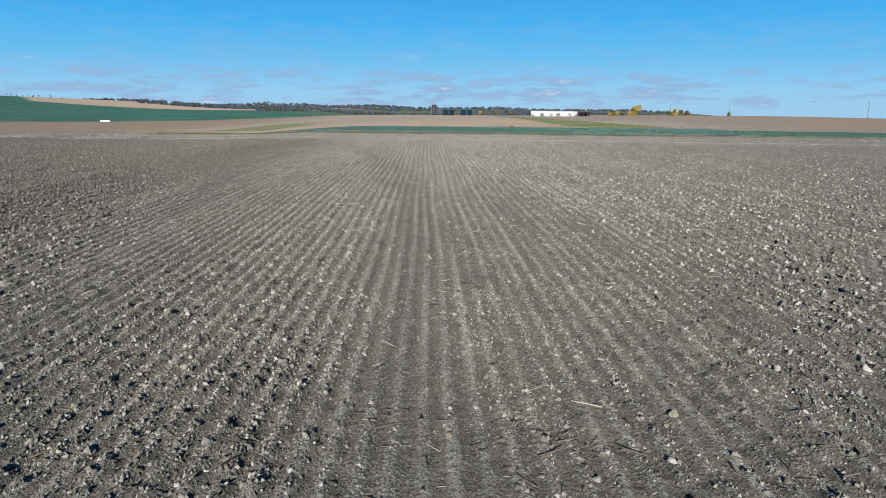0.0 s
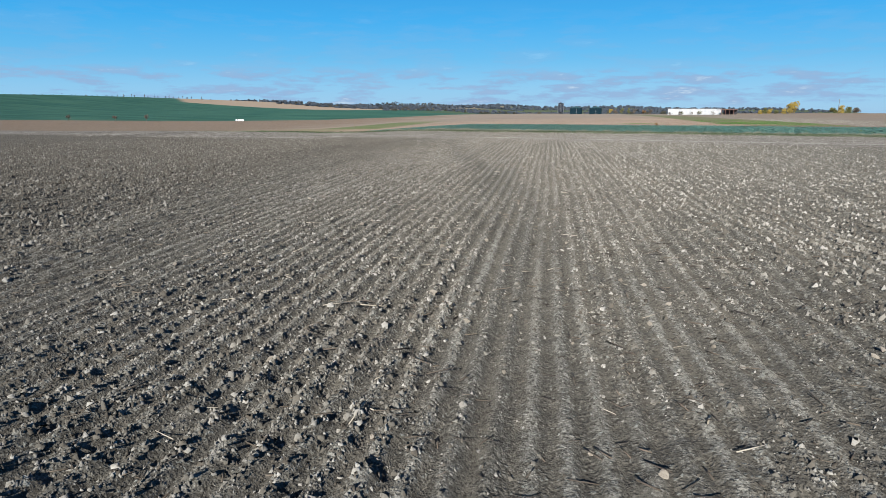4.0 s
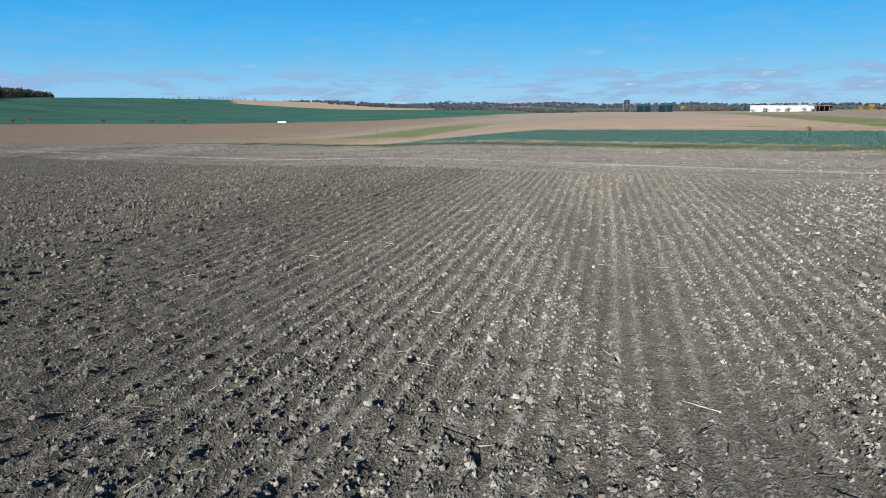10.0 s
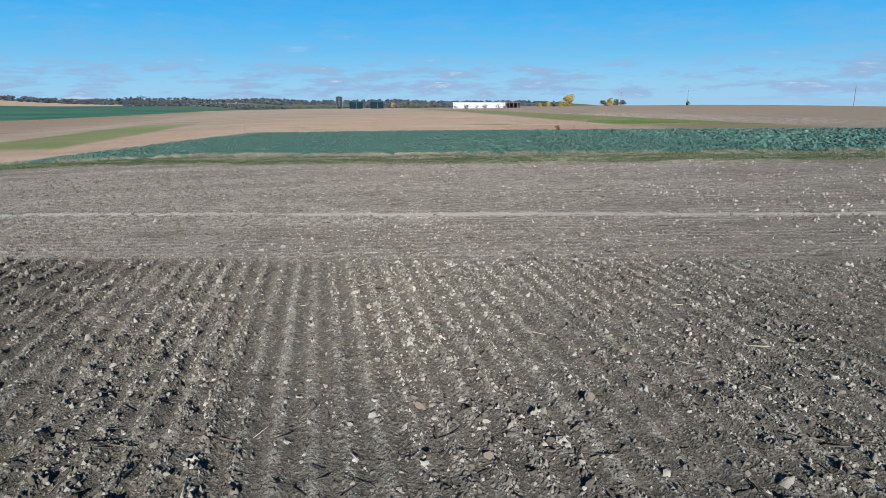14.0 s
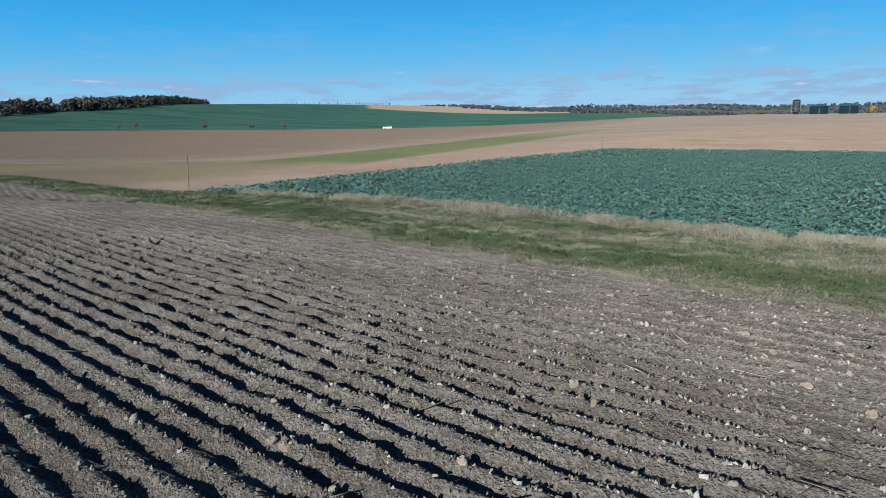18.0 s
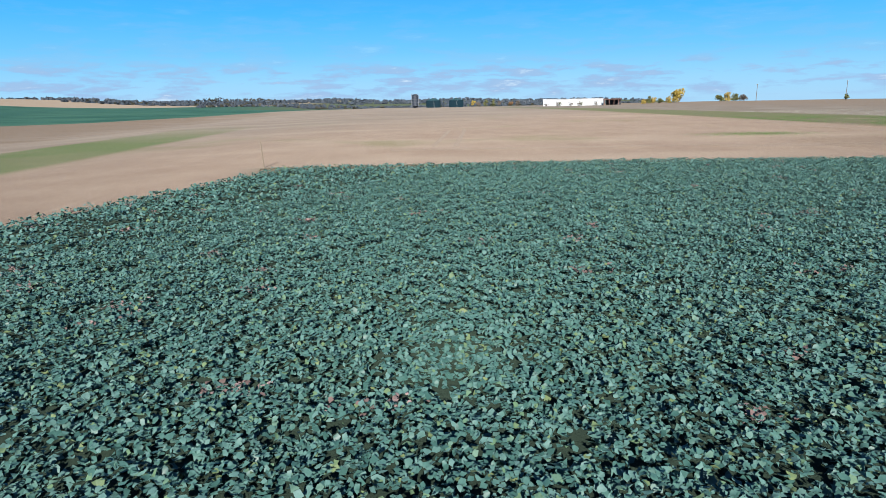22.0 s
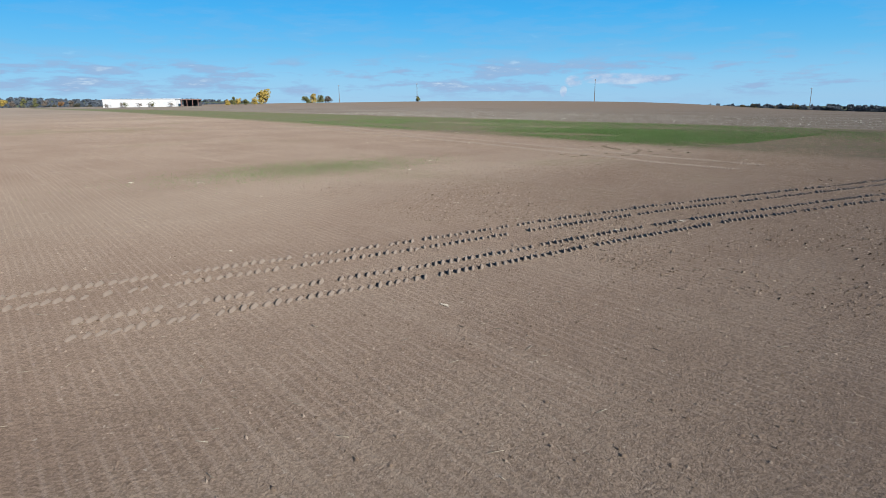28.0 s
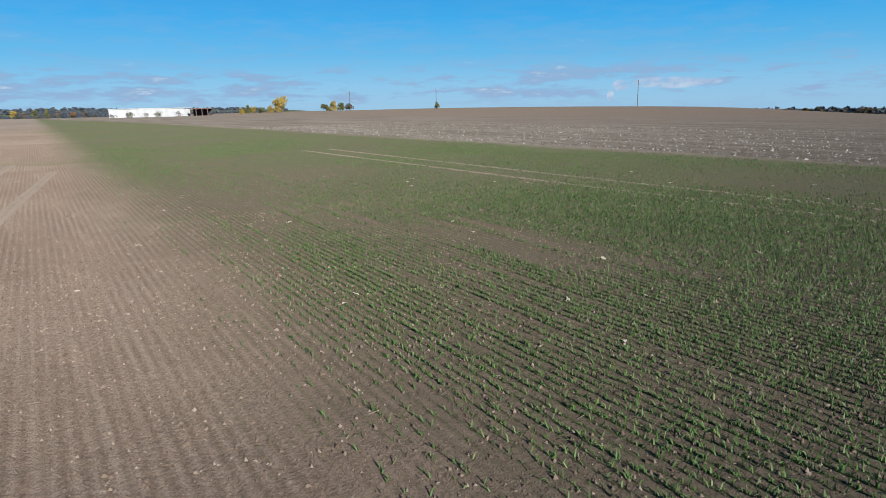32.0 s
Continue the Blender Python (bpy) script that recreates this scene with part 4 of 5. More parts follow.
    # trees to the east, on lower land
    t = np.linspace(0, 1, 300)
    xs, ys = 740 + 200 * t + r.uniform(-18, 18, 300), 730 - 380 * t + r.uniform(-12, 12, 300)
    wood("eastern_wood", xs, ys, -6.0 - 1.8 * t + r.uniform(-1.2, 0.5, 300) + 1.2 * value_noise(t * 14, t * 0, 8) - land(xs, ys), 0.26, [M_FAR_HAZED], "autumn woods on lower land to the east", 110, 1.5, 350)
    t = np.linspace(0, 1, 26)
    xs, ys = 661 + 26 * t + r.uniform(-3, 3, 26), 492 - 62 * t + r.uniform(-3, 3, 26)
    wood("field_copse", xs, ys, -3.6 + r.uniform(-3.0, 0.6, 26) - land(xs, ys), 0.24, [M_AUTUMN, M_BROWN, M_FAR_HAZED, M_DARK, M_FAR_HAZED, M_OLIVE], "yellow and green copse on lower land to the east", 260, 0.9, 356)


distance()


# ---- near ground: clods, stalks, grass, rape, seedlings, tyre prints ----
PATH_X = np.array([r[1] for r in PATH])
PATH_Y = np.array([r[2] for r in PATH])


def track_x(y):
    """Line of the flight over the tilled field, as x for y."""
    return np.interp(y, PATH_Y[:40], PATH_X[:40])


def surface(x, y):
    return land(x, y) + relief(x, y)


BLOCK = np.array([(-1, -1, -0.7), (1, -1, -0.7), (1, 1, -0.7), (-1, 1, -0.7), (-0.70, -0.55, 0.85), (0.72, 0.6, 0.8)])
BLOCK_FACES = np.array([(0, 1, 5), (0, 5, 4), (1, 2, 5), (2, 3, 4), (2, 4, 5), (3, 0, 4)])


def lumps(x, y, size, seed, sink=0.25):
    """Broken angular clods: jittered blocks, one island each."""
    r = np.random.default_rng(seed)
    n = len(x)
    v = BLOCK[None] + r.uniform(-0.42, 0.42, (n, 6, 3))
    v *= (size[:, None] * r.uniform(0.6, 1.25, (n, 3)))[:, None, :]
    a = r.uniform(0, 6.28, n)
    c, s = np.cos(a)[:, None], np.sin(a)[:, None]
    v = np.stack([v[:, :, 0] * c - v[:, :, 1] * s, v[:, :, 0] * s + v[:, :, 1] * c, v[:, :, 2]], -1)
    v += np.stack([x, y, surface(x, y) + size * (0.62 - sink)], -1)[:, None, :]
    f = (np.arange(n)[:, None, None] * 6 + BLOCK_FACES[None]).reshape(-1, 3)
    return v.reshape(-1, 3), f


PEAK = np.array([(-1.2, -0.9, -0.6), (1.2, -0.9, -0.6), (0.0, 1.3, -0.6), (0.0, 0.0, 1.25)])
PEAK_FACES = np.array([(0, 1, 3), (1, 2, 3), (2, 0, 3)])


def crumbs(x, y, size, seed, sink=0.2):
    """Small clods: jittered four-cornered lumps, one island each."""
    r = np.random.default_rng(seed)
    n = len(x)
    v = PEAK[None] + r.uniform(-0.5, 0.5, (n, 4, 3))
    v *= (size[:, None] * r.uniform(0.65, 1.3, (n, 3)))[:, None, :]
    a = r.uniform(0, 6.28, n)
    c, s = np.cos(a)[:, None], np.sin(a)[:, None]
    v = np.stack([v[:, :, 0] * c - v[:, :, 1] * s, v[:, :, 0] * s + v[:, :, 1] * c, v[:, :, 2]], -1)
    v += np.stack([x, y, surface(x, y) + size * (0.6 - sink)], -1)[:, None, :]
    f = (np.arange(n)[:, None, None] * 4 + PEAK_FACES[None]).reshape(-1, 3)
    return v.reshape(-1, 3), f


def clod_material():
    n = Nodes("dry_clod")
    k = n.random()
    col = n.ramp(k, (0.0, (0.053, 0.048, 0.041)), (0.45, (0.095, 0.090, 0.078)), (0.75, (0.163, 0.157, 0.141)), (1.0, (0.273, 0.266, 0.245)))
    col = n.mix(n.span(n.noise(28, 4, 0.7), 0.4, 0.7, 0, 0.45), col, (0.090, 0.073, 0.055))
    # clods on the west side get the same painted shade
    col = n.mix(n.span(n.math("ADD", n.xyz()[0], n.math("MULTIPLY", n.math("SUBTRACT", n.noise(0.05, 3, 0.5), 0.5), 9.0)), -10, -22, 0, 0.5), col, (0.038, 0.034, 0.028))
    n.bump(n.noise(45, 5, 0.7), 0.5, 0.012)
    return n.done(col, 0.95, 0.1, 0.0, 1.0)


def straw_material(name, dark, light):
    n = Nodes(name)
    col = n.mix(n.random(), dark, light)
    col = n.mix(n.span(n.noise(30, 3, 0.6), 0.45, 0.7, 0, 0.4), col, dark)
    return n.done(col, 0.7, 0.3)


M_CLOD = clod_material()
M_STALK = straw_material("weathered_stalk", (0.016, 0.013, 0.011), (0.111, 0.090, 0.068))
M_HUSK = straw_material("pale_husk", (0.194, 0.171, 0.134), (0.305, 0.277, 0.231))


def clods():
    r = np.random.default_rng(11)

    def lane(x, y):
        """0 on the rolled smooth lanes, 1 on the loose tilth."""
        return 1 - 0.8 * np.exp(-((x - smooth_lane(y)) / 1.3) ** 4)

    # small and middling clods, thickest on the row crests
    n = 1250000
    y = r.uniform(4.0, 133.0, n)
    off = np.where(r.random(n) < 0.45, r.uniform(-16, 12, n), r.normal(-0.5, 5.5, n))
    x = track_x(np.clip(y - 9, 0, 133)) + off
    u = (x + 0.05 * np.sin(y * 0.21)) / ROW
    row = np.round(u)
    ridge = np.cos(2 * np.pi * u)
    strong = np.abs(np.sin(row * 12.9898) * 43758.5) % 1.0
    rich = value_noise(x * 0.30, y * 0.035, 51) * 0.65 + value_noise(x * 1.1, y * 0.5, 52) * 0.55
    v = (y - verge_y(x)) / 1.012 / ROW
    ridge2 = np.cos(2 * np.pi * v)
    tilled = y < headland_y(x) - 0.2
    inside = y < verge_y(x) - 0.1
    p = np.where(tilled, 0.34 + 0.75 * smooth(0.25, 0.95, ridge) * (0.25 + 0.75 * strong), 0.06 + 0.50 * smooth(0.5, 0.95, ridge2))
    p *= smooth(0.10, 0.72, rich) * np.where(tilled, lane(x, y), 1.0)
    keep = inside & (r.random(n) < p)
    x, y, wild = x[keep], y[keep], smooth(0.3, 0.8, rich[keep])
    size = 0.007 + (0.012 + 0.010 * wild) * r.random(len(x)) ** 1.8 + 0.034 * r.random(len(x)) ** 12
    size *= np.where(y < headland_y(x), 1.0, 0.9)
    big = size > 0.026
    v, f = crumbs(x[~big], y[~big], size[~big], 12)
    tagged(new("soil_clods", mesh_from("soil_clods", v, f, [M_CLOD])), "small grey crumbled soil clods strewn along the tilled rows", "clods", kind="stuff")
    v, f = lumps(x[big], y[big], size[big], 14)
    tagged(new("soil_clods", mesh_from("soil_clods", v, f, [M_CLOD])), "fist-sized grey soil clods strewn along the tilled rows", "clods", kind="stuff")
    # outer, coarser spread
    n = 330000
    y = r.uniform(8, 132, n)
    x = track_x(y) - 6 + r.normal(0, 24, n)
    ridge = np.cos(2 * np.pi * (x + 0.05 * np.sin(y * 0.21)) / ROW)
    d = np.abs(x - track_x(y) + 1.5)
    keep = (r.random(n) < smooth(8, 15, d)) & (y < verge_y(x)) & (r.random(n) < np.where(ridge > 0.3, 1.0, 0.3) * np.where(y > headland_y(x), 0.3, 1.0))
    x, y = x[keep], y[keep]
    v, f = crumbs(x, y, 0.030 + 0.045 * r.random(len(x)) ** 2, 13)
    tagged(new("soil_clods", mesh_from("soil_clods", v, f, [M_CLOD])), "scattered grey clods farther out on the tilled field", "clods", kind="stuff")
    # the large ones, each by itself
    shapes = []
    for k in range(6):
        bm = bmesh.new()
        bmesh.ops.create_icosphere(bm, subdivisions=2, radius=1)
        for w in bm.verts:
            w.co *= 1 + 0.55 * (noise.noise(w.co * 1.4 + Vector((k * 7, 0, 0)))) + 0.15 * noise.noise(w.co * 4 + Vector((k, 3, 0)))
            w.co.z *= 0.72
        me = bpy.data.meshes.new("clod")
        bm.to_mesh(me)
        bm.free()
        me.materials.append(M_BIG)
        shapes.append(me)
    for k in range(320):
        y = r.uniform(100, 130) if k % 3 == 0 else r.uniform(8, 102)
        x = float(track_x(max(y - 8, 0)) + r.normal(0, 4.2))
        if y > verge_y(x) - 0.5:
            continue
        s = 0.042 + 0.045 * r.random() ** 2
        ob = new("soil_clod", shapes[k % 6])
        ob.matrix_world = Matrix.LocRotScale((x, y, float(surface(x, y)) + s * 0.35), Euler((r.uniform(-0.3, 0.3), r.uniform(-0.3, 0.3), r.uniform(0, 6.28))), (s, s * r.uniform(0.7, 1.0), s))
        tagged(ob, "large pale grey soil clod on the tilled field", "clod", "large soil clods")


def big_clod_material():
    n = Nodes("pale_clod")
    col = n.mix(n.random(False), (0.110, 0.098, 0.080), (0.205, 0.186, 0.158))
    col = n.mix(n.span(n.noise(22, 5, 0.7), 0.42, 0.68, 0, 0.5), col, (0.092, 0.076, 0.060))
    n.bump(n.noise(40, 5, 0.7), 0.6, 0.015)
    return n.done(col, 0.95, 0.1, 0.0, 1.0)


M_BIG = big_clod_material()


def sticks(x, y, length, radius, seed, lift=0.5):
    """Thin three-sided stalk pieces lying about."""
    r = np.random.default_rng(seed)
    n = len(x)
    a = r.uniform(0, 6.28, n)
    up = r.normal(0, 0.10, n)
    d = np.stack([np.cos(a) * np.cos(up), np.sin(a) * np.cos(up), np.sin(up)], 1)
    side = np.stack([-np.sin(a), np.cos(a), np.zeros(n)], 1)
    top = np.cross(d, side)
    c = np.stack([x, y, surface(x, y) + radius * lift + np.abs(np.sin(up)) * length * 0.4], 1)
    v = []
    for end in (-0.5, 0.5):
        for ang in (0.0, 2.094, 4.189):
            v.append(c + d * (end * length)[:, None] + (side * math.cos(ang) - top * math.sin(ang)) * radius[:, None])
    v = np.stack(v, 1).reshape(-1, 3)
    q = np.array([(0, 1, 4), (0, 4, 3), (1, 2, 5), (1, 5, 4), (2, 0, 3), (2, 3, 5), (0, 2, 1), (3, 4, 5)])
    f = (np.arange(n)[:, None, None] * 6 + q[None]).reshape(-1, 3)
    return v, f


def stalks():
    r = np.random.default_rng(17)
    n = 9000
    y = r.uniform(6, 132.5, n)
    x = track_x(np.clip(y - 7, 0, 140)) + r.normal(0, 7.5, n)
    keep = y < verge_y(x)
    v, f = sticks(x[keep], y[keep], 0.06 + 0.40 * r.random(keep.sum()) ** 1.6, r.uniform(0.005, 0.013, keep.sum()), 18, 2.4)
    tagged(new("stalk_litter", mesh_from("stalk_litter", v, f, [M_STALK])), "dry broken maize stalk pieces lying on the soil", "litter", kind="stuff")
    n = 420
    y = r.uniform(6, 132, n)
    x = track_x(np.clip(y - 7, 0, 140)) + r.normal(0, 6.0, n)
    keep = y < verge_y(x)
    v, f = sticks(x[keep], y[keep], r.uniform(0.15, 0.6, keep.sum()), r.uniform(0.006, 0.013, keep.sum()), 20, 2.0)
    tagged(new("straw_litter", mesh_from("straw_litter", v, f, [M_HUSK])), "pale bleached stalk lengths lying on the tilled soil", "litter", kind="stuff")
    n = 7500
    x, y = r.uniform(-24, 74, n), r.uniform(187, 245, n)
    keep = (y > rape_far_y(x) + 0.6) & (np.hypot(x - 30, y - 205) < 48)
    v, f = sticks(x[keep], y[keep], r.uniform(0.03, 0.16, keep.sum()), r.uniform(0.003, 0.006, keep.sum()), 19)
    tagged(new("straw_litter", mesh_from("straw_litter", v, f, [M_STUB])), "pale straw bits scattered over the drilled field", "litter", kind="stuff")
    meshes = []
    for k in range(5):
        bm = bmesh.new()
        L = 0.30 + 0.09 * k
        bend = 0.03 * (k - 2)
        tube(bm, (-L / 2, 0, 0), (0, bend, 0.01), 0.013, 0.012, 7)
        tube(bm, (0, bend, 0.01), (L / 2, bend * 0.2, 0), 0.012, 0.009, 7)
        tube(bm, (-0.012, bend * 0.9, 0.008), (0.012, bend, 0.012), 0.016, 0.016, 7)
        me = bpy.data.meshes.new("stalk")
        bm.to_mesh(me)
        bm.free()
        me.materials.append(M_STALK)
        meshes.append(me)
    for k in range(130):
        y = r.uniform(8, 131)
        x = float(track_x(max(y - 8, 0)) + r.normal(0, 4.5))
        if y > verge_y(x) - 0.3:
            continue
        ob = new("maize_stalk", meshes[k % 5])
        ob.matrix_world = pose(x, y, float(surface(x, y)) + 0.03, 0, r.uniform(-8, 8), r.uniform(0, 360))
        tagged(ob, "weathered maize stalk lying on the tilled soil", "stalk", "maize stalks")


def blades(x, y, z, length, width, lean, seed, heading=None):
    """Grass blades, each a bent strip of three triangles."""
    r = np.random.default_rng(seed)
    n = len(x)
    a = r.uniform(0, 6.28, n) if heading is None else heading + r.normal(0, 0.5, n)
    d = np.stack([np.cos(a), np.sin(a), np.zeros(n)], 1)
    b = r.uniform(0, 6.28, n)
    w = np.stack([np.cos(b), np.sin(b), np.zeros(n)], 1) * width[:, None] * 0.5
    base = np.stack([x, y, z], 1)
    mid = base + d * (length * lean * 0.35)[:, None] + np.array([0, 0, 1.0]) * (length * 0.6)[:, None]
    tip = base + d * (length * lean)[:, None] + np.array([0, 0, 1.0]) * (length * np.maximum(1.0 - 0.45 * lean, 0.35))[:, None]
    v = np.stack([base - w, base + w, mid + w * 0.8, mid - w * 0.8, tip], 1).reshape(-1, 3)
    q = np.array([(0, 1, 2), (0, 2, 3), (3, 2, 4)])
    return v, (np.arange(n)[:, None, None] * 5 + q[None]).reshape(-1, 3)


def blade_mat(name, a, b, c):
    n = Nodes(name)
    col = n.ramp(n.random(), (0.0, a), (0.6, b), (1.0, c))
    col = n.mix(n.span(n.noise(2.6, 4, 0.65), 0.38, 0.62, 0, 0.6), col, a)
    return n.done(col, 0.6, 0.25)


M_GRASS = blade_mat("verge_grass", (0.021, 0.042, 0.014), (0.048, 0.074, 0.031), (0.101, 0.109, 0.074))
M_DRY = blade_mat("dry_grass", (0.105, 0.102, 0.076), (0.185, 0.180, 0.142), (0.285, 0.278, 0.228))
M_DEAD = blade_mat("dead_grass", (0.076, 0.074, 0.054), (0.152, 0.149, 0.115), (0.260, 0.255, 0.226))
M_SHOOT = blade_mat("wheat_shoot", (0.034, 0.076, 0.016), (0.058, 0.116, 0.028), (0.105, 0.156, 0.053))


def verge():
    r = np.random.default_rng(23)

    def spread(n, x0, x1, seed, mat, lo, hi, wid, dry):
        q = np.random.default_rng(seed)
        x = q.uniform(x0, x1, n)
        u = q.uniform(-0.25, 7.6, n)
        y = verge_y(x) + u
        belt = value_noise(x * 0.7, u * 1.6, 61) * 0.6 + value_noise(x * 2.4, u * 3.1, 62) * 0.4
        band = np.interp(u, [-0.3, 0.5, 1.0, 2.6, 3.2, 4.0, 4.6, 5.6, 7.6], [0.75, 0.6, 0.12, 0.15, 0.75, 0.7, 0.35, 0.7, 0.95])
        side = smooth(0.25, 0.75, band * 0.75 + 0.5 * (value_noise(x * 0.3, u * 0.8, 63) - 0.35))
        keep = (y < rape_near_y(x) + 0.1) & (q.random(n) < (side if dry else 1 - 0.8 * side) * smooth(0.10, 0.42, belt))
        x, y, u = x[keep], y[keep], u[keep]
        L = q.uniform(lo, hi, len(x)) * (0.45 + 1.0 * smooth(0.2, 0.8, value_noise(x * 3.0, y * 3.0, 65)))
        v, f = blades(x, y, surface(x, y) - 0.02, L, np.full(len(x), wid), q.uniform(0.5, 1.7, len(x)), seed + 1, 6.28 * value_noise(x * 1.1, y * 1.1, 66) + q.normal(0, 1.2, len(x)))
        return new("verge_grass", mesh_from("verge_grass", v, f, [mat]))

    tagged(spread(230000, -31, 5, 31, M_GRASS, 0.05, 0.15, 0.011, False), "short matted green grass on the field verge", "grass", kind="stuff")
    tagged(spread(200000, -31, 5, 33, M_DEAD, 0.06, 0.18, 0.009, True), "bleached dead grass matted on the field verge", "grass", kind="stuff")
    tagged(spread(26000, -62, -30, 35, M_GRASS, 0.09, 0.2, 0.03, False), "green grass along the verge's far end", "grass", kind="stuff")
    tagged(spread(26000, 5, 60, 37, M_GRASS, 0.09, 0.22, 0.03, False), "green grass along the verge beside the rape", "grass", kind="stuff")
    tagged(spread(18000, 5, 60, 39, M_DEAD, 0.08, 0.2, 0.022, True), "dry grass along the verge beside the rape", "grass", kind="stuff")
    # tall dry grass in a belt before the rape
    q = np.random.default_rng(95)
    n = 95000
    x = np.where(q.random(n) < 0.8, q.uniform(-36, 2, n), q.uniform(2, 60, n))
    back = np.abs(q.normal(0, 0.6, n))
    y = rape_near_y(x) + 0.30 - back
    thick = value_noise(x * 0.55, y * 0.3, 96) * 0.6 + value_noise(x * 1.9, y * 1.6, 97) * 0.5
    keep = q.random(n) < smooth(0.34, 0.74, thick)
    x, y, back, thick = x[keep], y[keep], back[keep], thick[keep]
    v, f = blades(x, y, surface(x, y) - 0.03, q.uniform(0.15, 0.50, len(x)) * (0.45 + 0.8 * thick) * (1.0 - 0.3 * smooth(0.5, 1.6, back)), np.where(x > 2, 0.016, 0.007), q.uniform(0.35, 1.35, len(x)), 98, 0.9 + 3.0 * value_noise(x * 0.8, y * 0.8, 99))
    tagged(new("tall_grass", mesh_from("tall_grass", v, f, [M_DRY])), "tall straw-coloured dry grass belt before the rape", "grass", kind="stuff")
    # tall dry tussocks on the edge of the rape
    made = []
    for k in range(6):
        n = 150
        a, d = r.uniform(0, 6.28, n), 0.30 * r.random(n) ** 0.8
        v, f = blades(np.cos(a) * d * 1.6, np.sin(a) * d, np.full(n, -0.04), r.uniform(0.2, 0.6, n), np.full(n, 0.010), r.uniform(0.25, 1.0, n), 400 + k)
        made.append(mesh_from("tussock", v, f, [M_DRY]))
    for k in range(150):
        x = r.uniform(-38, 34) if k < 105 else r.uniform(-22, -8)
        y = float(rape_near_y(x)) - 0.15 + r.normal(0, 0.42)
        if value_noise(x * 0.5, 0.0, 71) < 0.45 and k < 105:
            continue
        s = r.uniform(0.5, 1.15)
        ob = new("dry_tussock", made[k % 6])
        ob.matrix_world = Matrix.LocRotScale((x, y, float(surface(x, y))), Euler((0, 0, r.uniform(0, 6.28))), (s * 1.25, s * 1.25, s))
        tagged(ob, "tall straw-coloured grass tussock on the rape's edge", "grass tuft", "dry tussocks along the rape")


def rape_leaf_mat():
    n = Nodes("rape_leaf")
    k = n.random()
    col = n.ramp(k, (0.0, (0.022, 0.060, 0.053)), (0.45, (0.043, 0.101, 0.089)), (0.88, (0.066, 0.131, 0.123)), (0.96, (0.067, 0.122, 0.067)), (1.0, (0.095, 0.122, 0.050)))
    col = n.mix(n.span(n.noise(30, 3, 0.6), 0.4, 0.7, 0, 0.35), col, (0.024, 0.066, 0.050))
    return n.done(col, n.span(k, 0, 1, 0.5, 0.7), 0.35, 0.0, 0.5)


LEAF = np.array([(0.0, 0.0, 0.06), (-0.40, 0.32, -0.10), (-0.36, 0.78, 0.02), (0.04, 1.08, -0.20), (0.40, 0.74, -0.08), (0.36, 0.26, 0.08)])
M_RAPE = rape_leaf_mat()
M_DEADLEAF = blade_mat("withered_leaf", (0.071, 0.051, 0.047), (0.137, 0.093, 0.089), (0.207, 0.153, 0.148))


def rape_leaves(x, y, size, height, seed):
    """Lobed, cupped leaves; four triangles a leaf."""
    r = np.random.default_rng(seed)
    n = len(x)
    a = r.uniform(0, 6.28, n)
    tilt = r.normal(0.15, 0.52, n)
    p = LEAF[None] * np.stack([r.uniform(0.75, 1.15, n), np.ones(n), r.uniform(0.6, 1.8, n)], 1)[:, None, :]
    p = p + r.normal(0, 0.09, (n, 6, 3))
    p[:, :, 1] -= 0.5
    p *= size[:, None, None]
    ct, st = np.cos(tilt)[:, None], np.sin(tilt)[:, None]
    py, pz = p[:, :, 1] * ct - p[:, :, 2] * st, p[:, :, 1] * st + p[:, :, 2] * ct
    ca, sa = np.cos(a)[:, None], np.sin(a)[:, None]
    v = np.stack([p[:, :, 0] * ca - py * sa, p[:, :, 0] * sa + py * ca, pz], -1)
    v += np.stack([x, y, land(x, y) + height], -1)[:, None, :]
    q = np.array([(0, 5, 1), (5, 4, 1), (4, 2, 1), (4, 3, 2)])
    return v.reshape(-1, 3), (np.arange(n)[:, None, None] * 6 + q[None]).reshape(-1, 3)


def in_rape(x, y):
    return (y > rape_near_y(x) + 0.05) & (y < rape_far_y(x) - 1.95) & (x > rape_left_x(y) + 0.1)


